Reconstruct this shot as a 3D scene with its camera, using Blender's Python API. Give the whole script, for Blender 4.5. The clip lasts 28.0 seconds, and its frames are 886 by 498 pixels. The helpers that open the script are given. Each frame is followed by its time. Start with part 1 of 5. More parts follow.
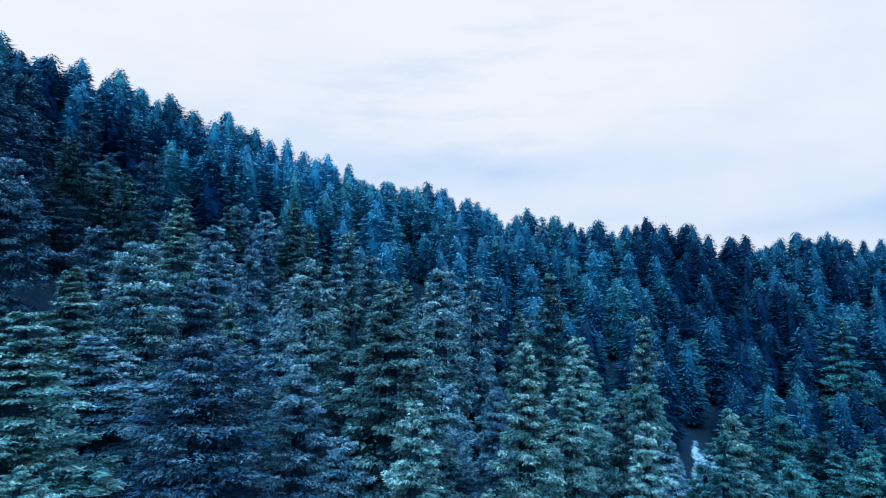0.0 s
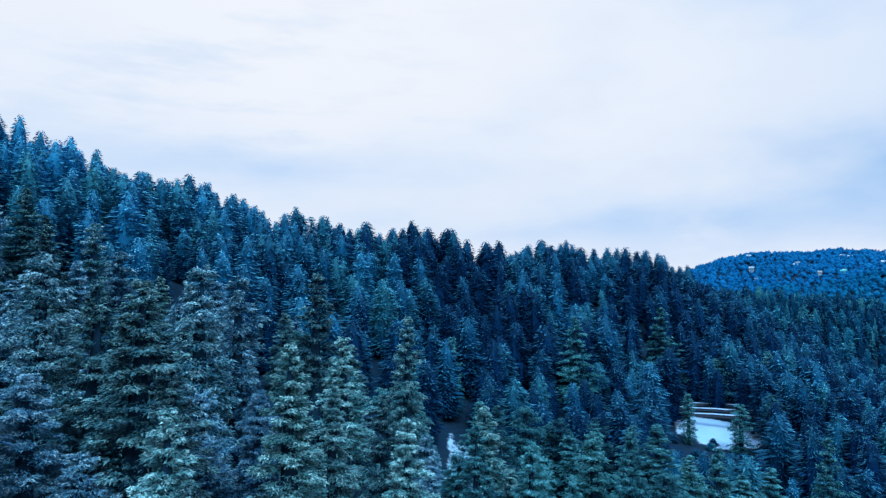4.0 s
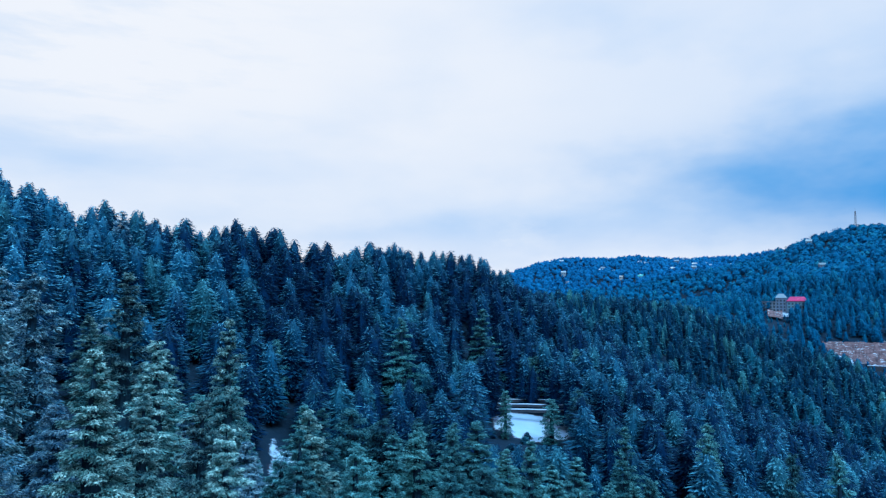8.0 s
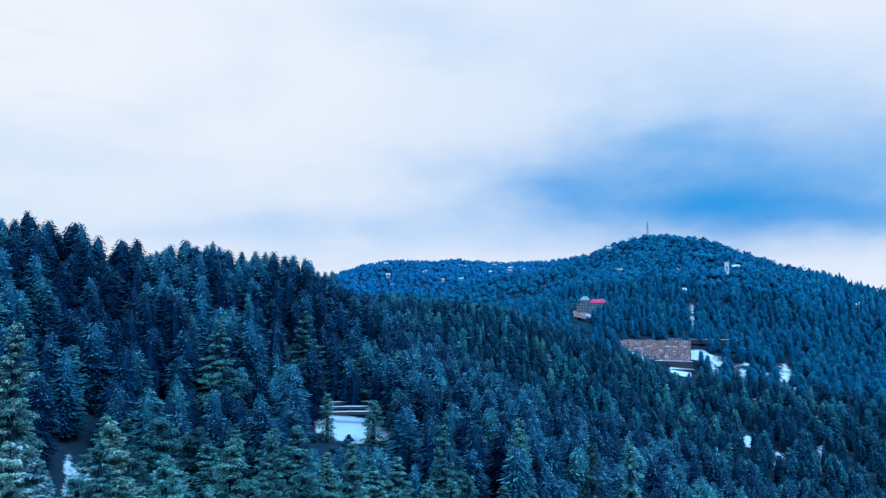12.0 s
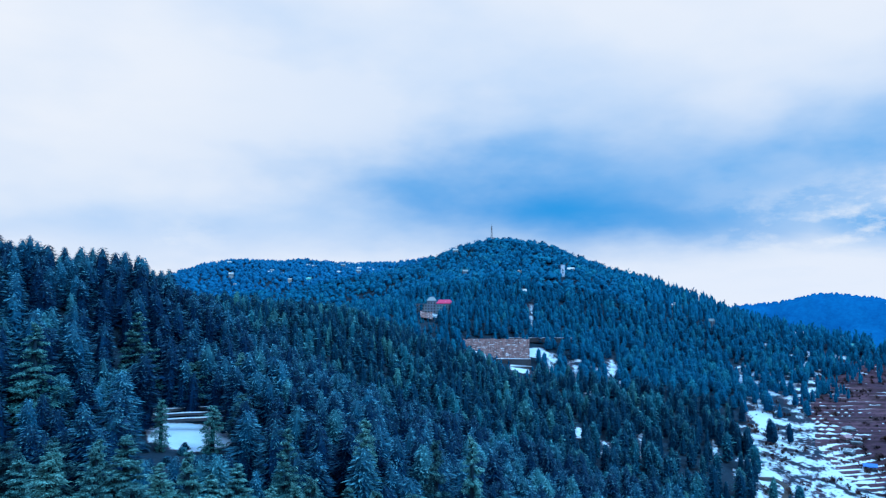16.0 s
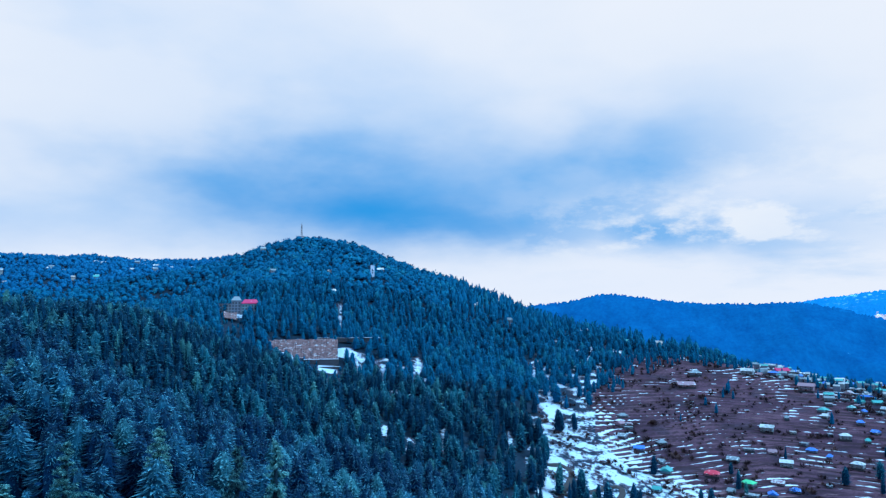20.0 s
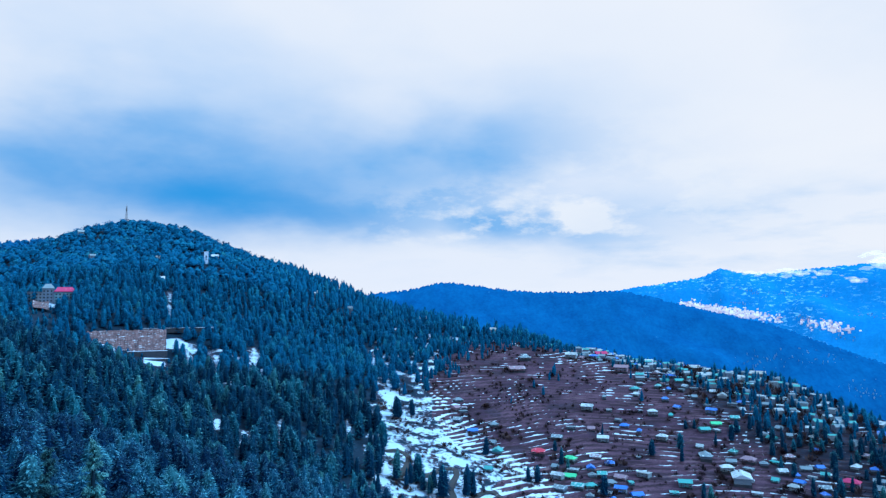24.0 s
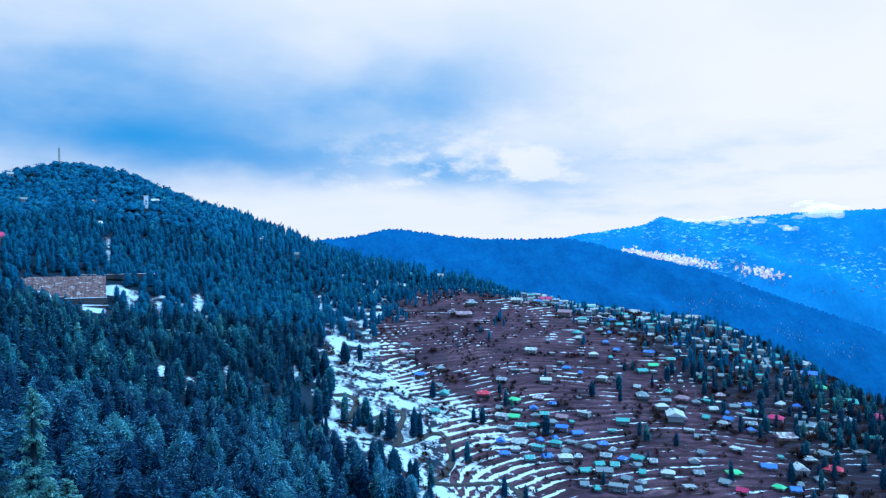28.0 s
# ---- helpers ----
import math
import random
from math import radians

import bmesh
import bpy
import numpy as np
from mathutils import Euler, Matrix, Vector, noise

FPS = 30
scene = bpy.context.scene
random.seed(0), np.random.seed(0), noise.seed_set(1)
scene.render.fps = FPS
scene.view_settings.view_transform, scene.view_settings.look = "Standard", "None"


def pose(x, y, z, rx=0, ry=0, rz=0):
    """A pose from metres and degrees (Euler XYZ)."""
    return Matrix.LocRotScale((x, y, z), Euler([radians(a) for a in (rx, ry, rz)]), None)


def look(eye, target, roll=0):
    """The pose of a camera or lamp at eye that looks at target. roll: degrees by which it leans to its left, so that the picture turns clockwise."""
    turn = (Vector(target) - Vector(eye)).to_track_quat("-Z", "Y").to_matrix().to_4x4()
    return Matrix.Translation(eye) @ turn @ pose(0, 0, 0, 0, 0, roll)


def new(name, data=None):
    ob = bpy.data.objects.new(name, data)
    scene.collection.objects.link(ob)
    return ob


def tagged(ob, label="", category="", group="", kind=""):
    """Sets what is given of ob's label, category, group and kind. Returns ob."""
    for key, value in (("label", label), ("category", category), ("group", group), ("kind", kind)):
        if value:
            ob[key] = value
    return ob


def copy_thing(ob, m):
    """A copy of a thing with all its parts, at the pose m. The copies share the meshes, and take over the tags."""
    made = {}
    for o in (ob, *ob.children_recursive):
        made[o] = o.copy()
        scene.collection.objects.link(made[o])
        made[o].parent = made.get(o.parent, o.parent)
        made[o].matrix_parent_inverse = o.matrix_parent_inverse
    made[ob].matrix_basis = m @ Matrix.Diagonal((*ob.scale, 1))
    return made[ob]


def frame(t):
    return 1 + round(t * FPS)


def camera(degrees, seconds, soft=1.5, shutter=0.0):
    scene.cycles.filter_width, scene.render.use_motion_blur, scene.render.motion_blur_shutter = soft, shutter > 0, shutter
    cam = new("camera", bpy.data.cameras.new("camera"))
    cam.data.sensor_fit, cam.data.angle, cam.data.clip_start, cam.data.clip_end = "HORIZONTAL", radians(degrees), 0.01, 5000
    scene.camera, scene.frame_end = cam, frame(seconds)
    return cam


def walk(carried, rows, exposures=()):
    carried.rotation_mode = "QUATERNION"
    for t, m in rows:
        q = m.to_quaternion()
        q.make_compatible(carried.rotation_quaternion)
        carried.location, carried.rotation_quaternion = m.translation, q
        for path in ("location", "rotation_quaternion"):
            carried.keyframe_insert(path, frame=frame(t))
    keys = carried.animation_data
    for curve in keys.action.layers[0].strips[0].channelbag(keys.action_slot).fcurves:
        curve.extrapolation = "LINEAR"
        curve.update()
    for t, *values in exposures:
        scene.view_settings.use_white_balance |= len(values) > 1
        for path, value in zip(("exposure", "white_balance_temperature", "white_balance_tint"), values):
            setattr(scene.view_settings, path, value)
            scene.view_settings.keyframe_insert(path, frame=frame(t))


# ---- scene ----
# Camera: it hovers in one place beside a wooded hillside and turns to its right.
cam = camera(65.1, 28.0, soft=1.3)
PATH = [
    (0.0, pose(0, 0, 0, 94.30, 0.06, -0.00)),
    (0.5, pose(0, 0, 0, 94.30, 0.07, -2.83)),
    (1.0, pose(0, 0, 0, 94.32, 0.05, -5.49)),
    (1.5, pose(0, 0, 0, 94.32, 0.08, -7.92)),
    (2.0, pose(0, 0, 0, 94.31, 0.08, -10.23)),
    (2.5, pose(0, 0, 0, 94.30, 0.07, -12.50)),
    (3.0, pose(0, 0, 0, 94.31, 0.05, -14.73)),
    (3.5, pose(0, 0, 0, 94.34, 0.03, -16.90)),
    (4.0, pose(0, 0, 0, 94.33, 0.02, -19.00)),
    (4.5, pose(0, 0, 0, 94.35, 0.03, -21.04)),
    (6.5, pose(0, 0, 0, 94.40, -0.04, -28.00)),
    (7.0, pose(0, 0, 0, 94.42, -0.09, -29.70)),
    (7.5, pose(0, 0, 0, 94.44, -0.09, -31.42)),
    (8.0, pose(0, 0, 0, 94.47, -0.07, -33.12)),
    (8.5, pose(0, 0, 0, 94.51, -0.12, -34.79)),
    (9.0, pose(0, 0, 0, 94.54, -0.12, -36.44)),
    (9.5, pose(0, 0, 0, 94.57, -0.12, -38.20)),
    (10.0, pose(0, 0, 0, 94.58, -0.11, -40.17)),
    (10.5, pose(0, 0, 0, 94.60, -0.07, -42.17)),
    (11.0, pose(0, 0, 0, 94.63, -0.04, -44.13)),
    (11.5, pose(0, 0, 0, 94.65, -0.02, -45.95)),
    (12.0, pose(0, 0, 0, 94.64, -0.04, -47.50)),
    (12.5, pose(0, 0, 0, 94.65, 0.02, -49.07)),
    (14.5, pose(0, 0, 0, 94.69, -0.01, -55.00)),
    (15.0, pose(0, 0, 0, 94.70, 0.04, -56.53)),
    (15.5, pose(0, 0, 0, 94.67, -0.00, -58.11)),
    (16.0, pose(0, 0, 0, 94.68, 0.03, -59.96)),
    (16.5, pose(0, 0, 0, 94.68, 0.04, -62.00)),
    (17.0, pose(0, 0, 0, 94.68, 0.02, -64.04)),
    (17.5, pose(0, 0, 0, 94.67, 0.01, -66.08)),
    (18.0, pose(0, 0, 0, 94.67, 0.02, -68.07)),
    (18.5, pose(0, 0, 0, 94.67, 0.05, -70.00)),
    (19.0, pose(0, 0, 0, 94.66, 0.06, -71.93)),
    (19.5, pose(0, 0, 0, 94.67, 0.06, -73.78)),
    (20.0, pose(0, 0, 0, 94.66, 0.07, -75.56)),
    (20.5, pose(0, 0, 0, 94.67, 0.06, -77.36)),
    (21.0, pose(0, 0, 0, 94.67, 0.09, -79.13)),
    (21.5, pose(0, 0, 0, 94.69, 0.05, -80.89)),
    (23.5, pose(0, 0, 0, 93.74, 0.10, -87.43)),
    (24.0, pose(0, 0, 0, 93.69, 0.06, -88.62)),
    (24.5, pose(0, 0, 0, 93.22, 0.08, -89.73)),
    (25.0, pose(0, 0, 0, 92.09, 0.02, -90.67)),
    (25.5, pose(0, 0, 0, 91.65, -0.01, -91.55)),
    (26.0, pose(0, 0, 0, 91.41, -0.01, -92.20)),
    (26.5, pose(0, 0, 0, 90.86, -0.04, -92.59)),
    (27.0, pose(0, 0, 0, 90.31, -0.05, -92.86)),
    (27.5, pose(0, 0, 0, 89.77, -0.11, -92.93)),
    (28.0, pose(0, 0, 0, 89.27, -0.13, -92.92)),
]
walk(cam, PATH, [(0.0, 1.0), (24.5, 1.0), (27.0, 1.05), (28.0, 1.07)])

# ---- sky and light ----
SUN_AZ, SUN_EL = 190.0, 42.0     # degrees clockwise from the first view, and up


def way_to(az, el):
    a, e = radians(az), radians(el)
    return Vector((math.sin(a) * math.cos(e), math.cos(a) * math.cos(e), math.sin(e)))


world = bpy.data.worlds.new("winter_sky")
scene.world = world
world.use_nodes = True
WN, WL = world.node_tree.nodes, world.node_tree.links
WN.clear()


def wmath(op, a, b=None, c=None, clamp=False):
    n = WN.new("ShaderNodeMath")
    n.operation, n.use_clamp = op, clamp
    for k, v in enumerate((a, b, c)):
        if v is None:
            continue
        if isinstance(v, (int, float)):
            n.inputs[k].default_value = v
        else:
            WL.new(v, n.inputs[k])
    return n.outputs[0]


def wmix(fac, a, b):
    n = WN.new("ShaderNodeMix")
    n.data_type, n.clamp_factor = "RGBA", True
    for sock, v in ((n.inputs[0], fac), (n.inputs[6], a), (n.inputs[7], b)):
        if isinstance(v, (int, float)):
            sock.default_value = v
        elif isinstance(v, tuple):
            sock.default_value = (*v, 1)
        else:
            WL.new(v, sock)
    return n.outputs[2]


sky = WN.new("ShaderNodeTexSky")
sky.sky_type, sky.sun_disc = "NISHITA", False
sky.sun_elevation, sky.sun_rotation = radians(SUN_EL), radians(SUN_AZ)
tc = WN.new("ShaderNodeTexCoord")
sep = WN.new("ShaderNodeSeparateXYZ")
WL.new(tc.outputs["Generated"], sep.inputs[0])
deg = 180 / math.pi
az0 = wmath("MULTIPLY", wmath("ARCTAN2", sep.outputs[0], sep.outputs[1]), deg)
el0 = wmath("MULTIPLY", wmath("ARCSINE", sep.outputs[2]), deg)


def wnoise(scale, stretch, detail, rough=0.55, offset=0.0):
    mp = WN.new("ShaderNodeMapping")
    mp.inputs["Scale"].default_value = (1, 1, stretch)
    mp.inputs["Location"].default_value = (offset, offset * 0.7, 0)
    WL.new(tc.outputs["Generated"], mp.inputs[0])
    n = WN.new("ShaderNodeTexNoise")
    n.inputs["Scale"].default_value, n.inputs["Detail"].default_value = scale, detail
    n.inputs["Roughness"].default_value = rough
    WL.new(mp.outputs[0], n.inputs[0])
    return n.outputs[0]


# billows shift the clouds' edges
big = wnoise(3.0, 2.2, 5, 0.5, 3.1)
fine = wnoise(5.0, 2.6, 5, 0.5, 8.4)
az = wmath("ADD", az0, wmath("MULTIPLY", wmath("SUBTRACT", big, 0.5), 22.0))
el = wmath("ADD", el0, wmath("MULTIPLY", wmath("SUBTRACT", fine, 0.5), 6.0))
el_soft = wmath("ADD", el0, wmath("MULTIPLY", wmath("SUBTRACT", fine, 0.5), 2.2))


def bank(a0, e0, wa, we, amount=1.0, e=None):
    """A soft-edged bank of cloud or gap round a direction."""
    u = wmath("DIVIDE", wmath("SUBTRACT", az, a0), wa)
    v = wmath("DIVIDE", wmath("SUBTRACT", e or el, e0), we)
    d = wmath("ADD", wmath("MULTIPLY", u, u), wmath("MULTIPLY", v, v))
    return wmath("MULTIPLY", wmath("EXPONENT", wmath("MULTIPLY", d, -1.0)), amount)


def add_up(items):
    out = items[0]
    for it in items[1:]:
        out = wmath("ADD", out, it)
    return out


WHITE, VEIL, GREY, AZURE = (0.86, 0.905, 0.985), (0.52, 0.70, 0.965), (0.20, 0.475, 0.88), (0.010, 0.31, 0.79)
texture = wmath("MULTIPLY", wmath("SUBTRACT", big, 0.42), 2.6, clamp=True)
veil = add_up([bank(-12, 15, 9, 6, 0.35), bank(8, 10.5, 26, 3.0, 0.7), bank(48, 19, 16, 12, 0.55), bank(35, 6.0, 30, 2.2, 0.8),
               bank(72, 14, 22, 12, 0.75), bank(100, 13, 12, 9, 0.5), bank(122, 20, 9, 6, 0.35), bank(112, 6, 16, 3, 0.35)])
grey = add_up([bank(67, 10.5, 20, 4.2, 0.95), bank(81, 6.5, 11, 3.2, 0.9), bank(93, 11.5, 8, 4.0, 0.8), bank(96, 5.4, 10, 1.5, 0.75),
               bank(46, 4.6, 14, 1.2, 0.45), bank(24, 5.5, 10, 1.6, 0.3)])
azure = add_up([bank(67, 8.2, 10, 3.3, 0.92), bank(77, 6.6, 7, 2.0, 0.4)])
glow = add_up([bank(80, 1.6, 34, 2.0, 1.0, el_soft), bank(45, 4.6, 12, 1.3, 0.5, el_soft), bank(100, 8.2, 5, 1.2, 0.6), bank(28, 4.5, 9, 1.4, 0.6, el_soft)])
col = wmix(wmath("MULTIPLY", veil, wmath("ADD", texture, 0.55), clamp=True), WHITE, VEIL)
col = wmix(wmath("MULTIPLY", grey, wmath("ADD", texture, 0.6), clamp=True), col, GREY)
col = wmix(azure, col, AZURE)
col = wmix(glow, col, (0.77, 0.85, 0.99))
streaks = wmath("MULTIPLY", wmath("SUBTRACT", wnoise(6.0, 5.0, 6, 0.6, 5.7), 0.47), 5.0, clamp=True)
col = wmix(wmath("MULTIPLY", streaks, add_up([bank(106, 5.0, 26, 3.6, 0.55), bank(2, 17, 22, 8, 0.30)])), col, (0.36, 0.60, 0.93))
# bright billows in front of the blue gap
puffs = wmath("MULTIPLY", wmath("SUBTRACT", wnoise(8.0, 2.4, 8, 0.6, 2.3), 0.47), 9.0, clamp=True)
col = wmix(wmath("MULTIPLY", puffs, add_up([bank(96, 6.2, 13, 2.4, 0.85), bank(88, 4.2, 6, 1.0, 0.5), bank(34, 5.0, 9, 1.0, 0.5), bank(110, 10, 12, 5, 0.4)])), col, (0.84, 0.90, 0.985))
# overhead, well above the view, the overcast is brighter, as it is under thick cloud, with the sky's own blue in it
clear = WN.new("ShaderNodeMix")
clear.data_type = "RGBA"
clear.blend_type = "MULTIPLY"
clear.inputs[0].default_value = 1.0
WL.new(sky.outputs[0], clear.inputs[6])
clear.inputs[7].default_value = (0.09, 0.14, 0.18, 1)
over = wmath("DIVIDE", wmath("SUBTRACT", el_soft, 27.0), 45.0, clamp=True)
col = wmix(over, col, wmix(0.2, (0.80, 1.65, 2.30), clear.outputs[2]))
bg = WN.new("ShaderNodeBackground")
WL.new(col, bg.inputs[0])
bg.inputs[1].default_value = 0.5
wout = WN.new("ShaderNodeOutputWorld")
WL.new(bg.outputs[0], wout.inputs[0])

sun = new("sun", bpy.data.lights.new("sun", "SUN"))
sun.data.energy, sun.data.angle, sun.data.color = 1.5, radians(25), (0.50, 0.83, 1.0)
sun.matrix_world = look(way_to(SUN_AZ, SUN_EL) * 500, (0, 0, 0))
scene.view_settings.exposure = 1.0


# ---- materials ----
class Nodes:
    """A material's node tree with short ways to add to it."""

    def __init__(self, name, rough=0.9, spec=0.2):
        self.mat = bpy.data.materials.new(name)
        self.mat.use_nodes = True
        self.n, self.l = self.mat.node_tree.nodes, self.mat.node_tree.links
        self.b = self.n["Principled BSDF"]
        self.b.inputs["Roughness"].default_value = rough
        self.b.inputs["Specular IOR Level"].default_value = spec
        self.pos = self.n.new("ShaderNodeNewGeometry").outputs["Position"]

    def put(self, sock, v):
        if isinstance(v, (int, float)):
            sock.default_value = v
        elif isinstance(v, tuple):
            sock.default_value = (*v, 1) if len(v) == 3 else v
        else:
            self.l.new(v, sock)

    def math(self, op, a, b=0.0, clamp=False):
        m = self.n.new("ShaderNodeMath")
        m.operation, m.use_clamp = op, clamp
        self.put(m.inputs[0], a)
        self.put(m.inputs[1], b)
        return m.outputs[0]

    def mix(self, fac, a, b):
        m = self.n.new("ShaderNodeMix")
        m.data_type = "RGBA"
        self.put(m.inputs[0], fac)
        self.put(m.inputs[6], a)
        self.put(m.inputs[7], b)
        return m.outputs[2]

    def noise(self, scale, detail=3, stretch=(1, 1, 1), rough=0.55, local=False):
        mp = self.n.new("ShaderNodeMapping")
        mp.inputs["Scale"].default_value = stretch
        self.l.new(self.n.new("ShaderNodeTexCoord").outputs["Object"] if local else self.pos, mp.inputs[0])
        t = self.n.new("ShaderNodeTexNoise")
        t.inputs["Scale"].default_value, t.inputs["Detail"].default_value = scale, detail
        t.inputs["Roughness"].default_value = rough
        self.l.new(mp.outputs[0], t.inputs[0])
        return t.outputs[0]

    def ramp(self, v, lo, hi):
        return self.math("DIVIDE", self.math("SUBTRACT", v, lo), hi - lo, clamp=True)

    def attr(self, name):
        a = self.n.new("ShaderNodeAttribute")
        a.attribute_name = name
        return a.outputs["Fac"]

    def random(self):
        return self.n.new("ShaderNodeObjectInfo").outputs["Random"]

    def island(self):
        return self.n.new("ShaderNodeNewGeometry").outputs["Random Per Island"]

    def bump(self, v, strength, dist):
        m = self.n.new("ShaderNodeBump")
        m.inputs["Strength"].default_value, m.inputs["Distance"].default_value = strength, dist
        self.l.new(v, m.inputs["Height"])
        self.l.new(m.outputs[0], self.b.inputs["Normal"])

    def done(self, col):
        self.put(self.b.inputs["Base Color"], col)
        return self.mat


def needles(name, dark, mid, frost, by_object=True, olive=(0.030, 0.150, 0.165)):
    """Conifer needles: shade painted dark inside the crown, lighter towards the tips, rimed where snow has caught."""
    k = Nodes(name, 0.85, 0.04)
    var = k.random() if by_object else k.attr("tone")
    f = k.attr("frost")
    # frost below 0, inside and low down, darkens the colour like shade
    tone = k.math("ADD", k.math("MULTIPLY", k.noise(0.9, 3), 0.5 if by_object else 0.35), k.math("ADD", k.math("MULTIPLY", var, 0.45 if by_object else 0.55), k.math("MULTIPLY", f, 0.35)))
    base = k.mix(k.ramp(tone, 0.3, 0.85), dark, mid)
    base = k.mix(k.math("MULTIPLY", k.ramp(k.math("FRACT", k.math("MULTIPLY", var, 7.3)), 0.58, 0.90), k.ramp(tone, 0.3, 0.8)), base, olive)
    patch = k.ramp(k.noise(2.3, 4), 0.36, 0.58)
    amount = k.math("MULTIPLY", f, k.math("ADD", k.math("MULTIPLY", patch, 0.95), 0.12))
    amount = k.math("MULTIPLY", amount, k.math("ADD", k.math("MULTIPLY", var, 1.3), 0.45), clamp=True)
    col = k.mix(amount, base, frost)
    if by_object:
        # shade in the gaps between the needles, painted by noise
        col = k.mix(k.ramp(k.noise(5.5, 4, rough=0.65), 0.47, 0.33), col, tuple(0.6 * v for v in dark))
    return k.done(col)


M_CEDAR = needles("cedar_needles", (0.006, 0.046, 0.084), (0.058, 0.270, 0.320), (0.46, 0.80, 0.88))
M_FIR = needles("fir_needles", (0.005, 0.050, 0.135), (0.040, 0.240, 0.420), (0.46, 0.77, 0.95))
# a shaded copy of the cedar needles: darker colours, dimmer rime
M_CEDAR_SHADED = needles("shaded_cedar_needles", (0.003, 0.032, 0.066), (0.030, 0.215, 0.270), (0.16, 0.52, 0.64))
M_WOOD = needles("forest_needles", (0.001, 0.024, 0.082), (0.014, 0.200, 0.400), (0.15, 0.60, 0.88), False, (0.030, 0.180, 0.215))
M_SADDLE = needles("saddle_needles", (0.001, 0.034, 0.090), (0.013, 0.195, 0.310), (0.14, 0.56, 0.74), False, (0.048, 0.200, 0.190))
# hill and ridge woods have the blue haze of distance painted into their colours
M_HILL_HAZE = needles("hazed_hill_needles", (0.001, 0.100, 0.245), (0.006, 0.195, 0.355), (0.02, 0.26, 0.42), False, (0.018, 0.200, 0.270))
M_RIDGE_HAZE = needles("hazed_ridge_needles", (0.002, 0.115, 0.310), (0.006, 0.175, 0.410), (0.02, 0.22, 0.44), False, (0.010, 0.16, 0.33))


def bark():
    k = Nodes("bark", 0.9)
    c = k.mix(k.noise(3.0, 4, (4, 4, 0.6)), (0.018, 0.022, 0.032), (0.055, 0.060, 0.075))
    k.bump(k.noise(6.0, 3, (4, 4, 0.5)), 0.6, 0.05)
    return k.done(c)


M_BARK = bark()


def crown_shade_mat():
    """Twigs and needles inside a crown, with the shade there painted in as near-black colour."""
    k = Nodes("crown_shade", 0.95, 0.02)
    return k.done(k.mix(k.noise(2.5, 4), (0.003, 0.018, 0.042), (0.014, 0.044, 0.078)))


M_CROWN_SHADE = crown_shade_mat()


def ground_mat():
    """Forest floor: needle litter and earth under patches of snow."""
    k = Nodes("forest_floor", 0.95, 0.05)
    litter = k.mix(k.noise(0.5, 5), (0.003, 0.018, 0.046), (0.018, 0.046, 0.085))
    snow = k.mix(k.noise(0.12, 4), (0.30, 0.54, 0.90), (0.52, 0.72, 0.96))
    s = k.attr("snow")
    litter = k.mix(k.math("MULTIPLY", k.ramp(s, 0.34, 0.5), k.ramp(k.noise(0.08, 4), 0.4, 0.6)), litter, k.mix(k.noise(0.4, 4), (0.040, 0.026, 0.050), (0.090, 0.058, 0.090)))
    edge = k.math("ADD", k.math("ADD", k.math("MULTIPLY", k.noise(0.16, 6, rough=0.75), 0.55), k.math("MULTIPLY", k.noise(0.45, 5, (1, 1, 2.2), 0.75), 0.45)), k.math("SUBTRACT", s, 0.75))
    k.bump(k.noise(0.6, 5), 0.5, 0.4)
    return k.done(k.mix(k.ramp(edge, 0.2, 0.3), litter, snow))


def terrace_mat():
    """Terraced fields: bare red-brown earth, risers painted dark as if shaded, snow left in the strips at the foot of
    each.
    """
    k = Nodes("terraced_earth", 0.95, 0.1)
    soil = k.mix(k.ramp(k.noise(0.03, 5), 0.35, 0.65), (0.046, 0.029, 0.064), (0.108, 0.066, 0.118))
    soil = k.mix(k.math("MULTIPLY", k.attr("brush"), 0.85), soil, k.mix(k.noise(0.25, 4), (0.006, 0.020, 0.048), (0.020, 0.040, 0.075)))
    soil = k.mix(k.ramp(k.noise(0.9, 4), 0.5, 0.75), soil, (0.035, 0.02, 0.034))
    snow = k.mix(k.noise(0.2, 3), (0.36, 0.58, 0.90), (0.58, 0.75, 0.97))
    s = k.attr("snow")
    streak = k.noise(1.0, 5, (0.03, 0.03, 2.2), 0.65)
    # shade on the steep step fronts, put in as dark colour
    soil = k.mix(k.math("MULTIPLY", k.attr("riser_shade"), k.ramp(k.noise(0.05, 3), 0.3, 0.5)), soil, k.mix(k.noise(0.9, 4), (0.012, 0.012, 0.026), (0.040, 0.028, 0.044)))
    soil = k.mix(k.ramp(streak, 0.52, 0.62), soil, (0.026, 0.018, 0.032))
    soil = k.mix(k.ramp(k.noise(1.0, 4, (0.045, 0.045, 2.9), 0.6), 0.60, 0.70), soil, (0.15, 0.11, 0.15))
    edge = k.math("ADD", k.math("ADD", k.math("MULTIPLY", k.noise(0.11, 6, rough=0.75), 0.62), k.math("MULTIPLY", k.noise(1.0, 5, (0.05, 0.05, 2.6), 0.7), 0.38)), k.math("SUBTRACT", s, 0.75))
    k.bump(k.noise(0.8, 4), 0.5, 0.3)
    return k.done(k.mix(k.ramp(edge, 0.2, 0.28), soil, snow))


M_FLOOR, M_TERRACE = ground_mat(), terrace_mat()


def snow_mat():
    k = Nodes("snow", 0.85, 0.2)
    k.bump(k.noise(1.5, 4), 0.3, 0.15)
    return k.done(k.mix(k.noise(0.3, 4), (0.34, 0.56, 0.90), (0.54, 0.72, 0.96)))


M_SNOW = snow_mat()


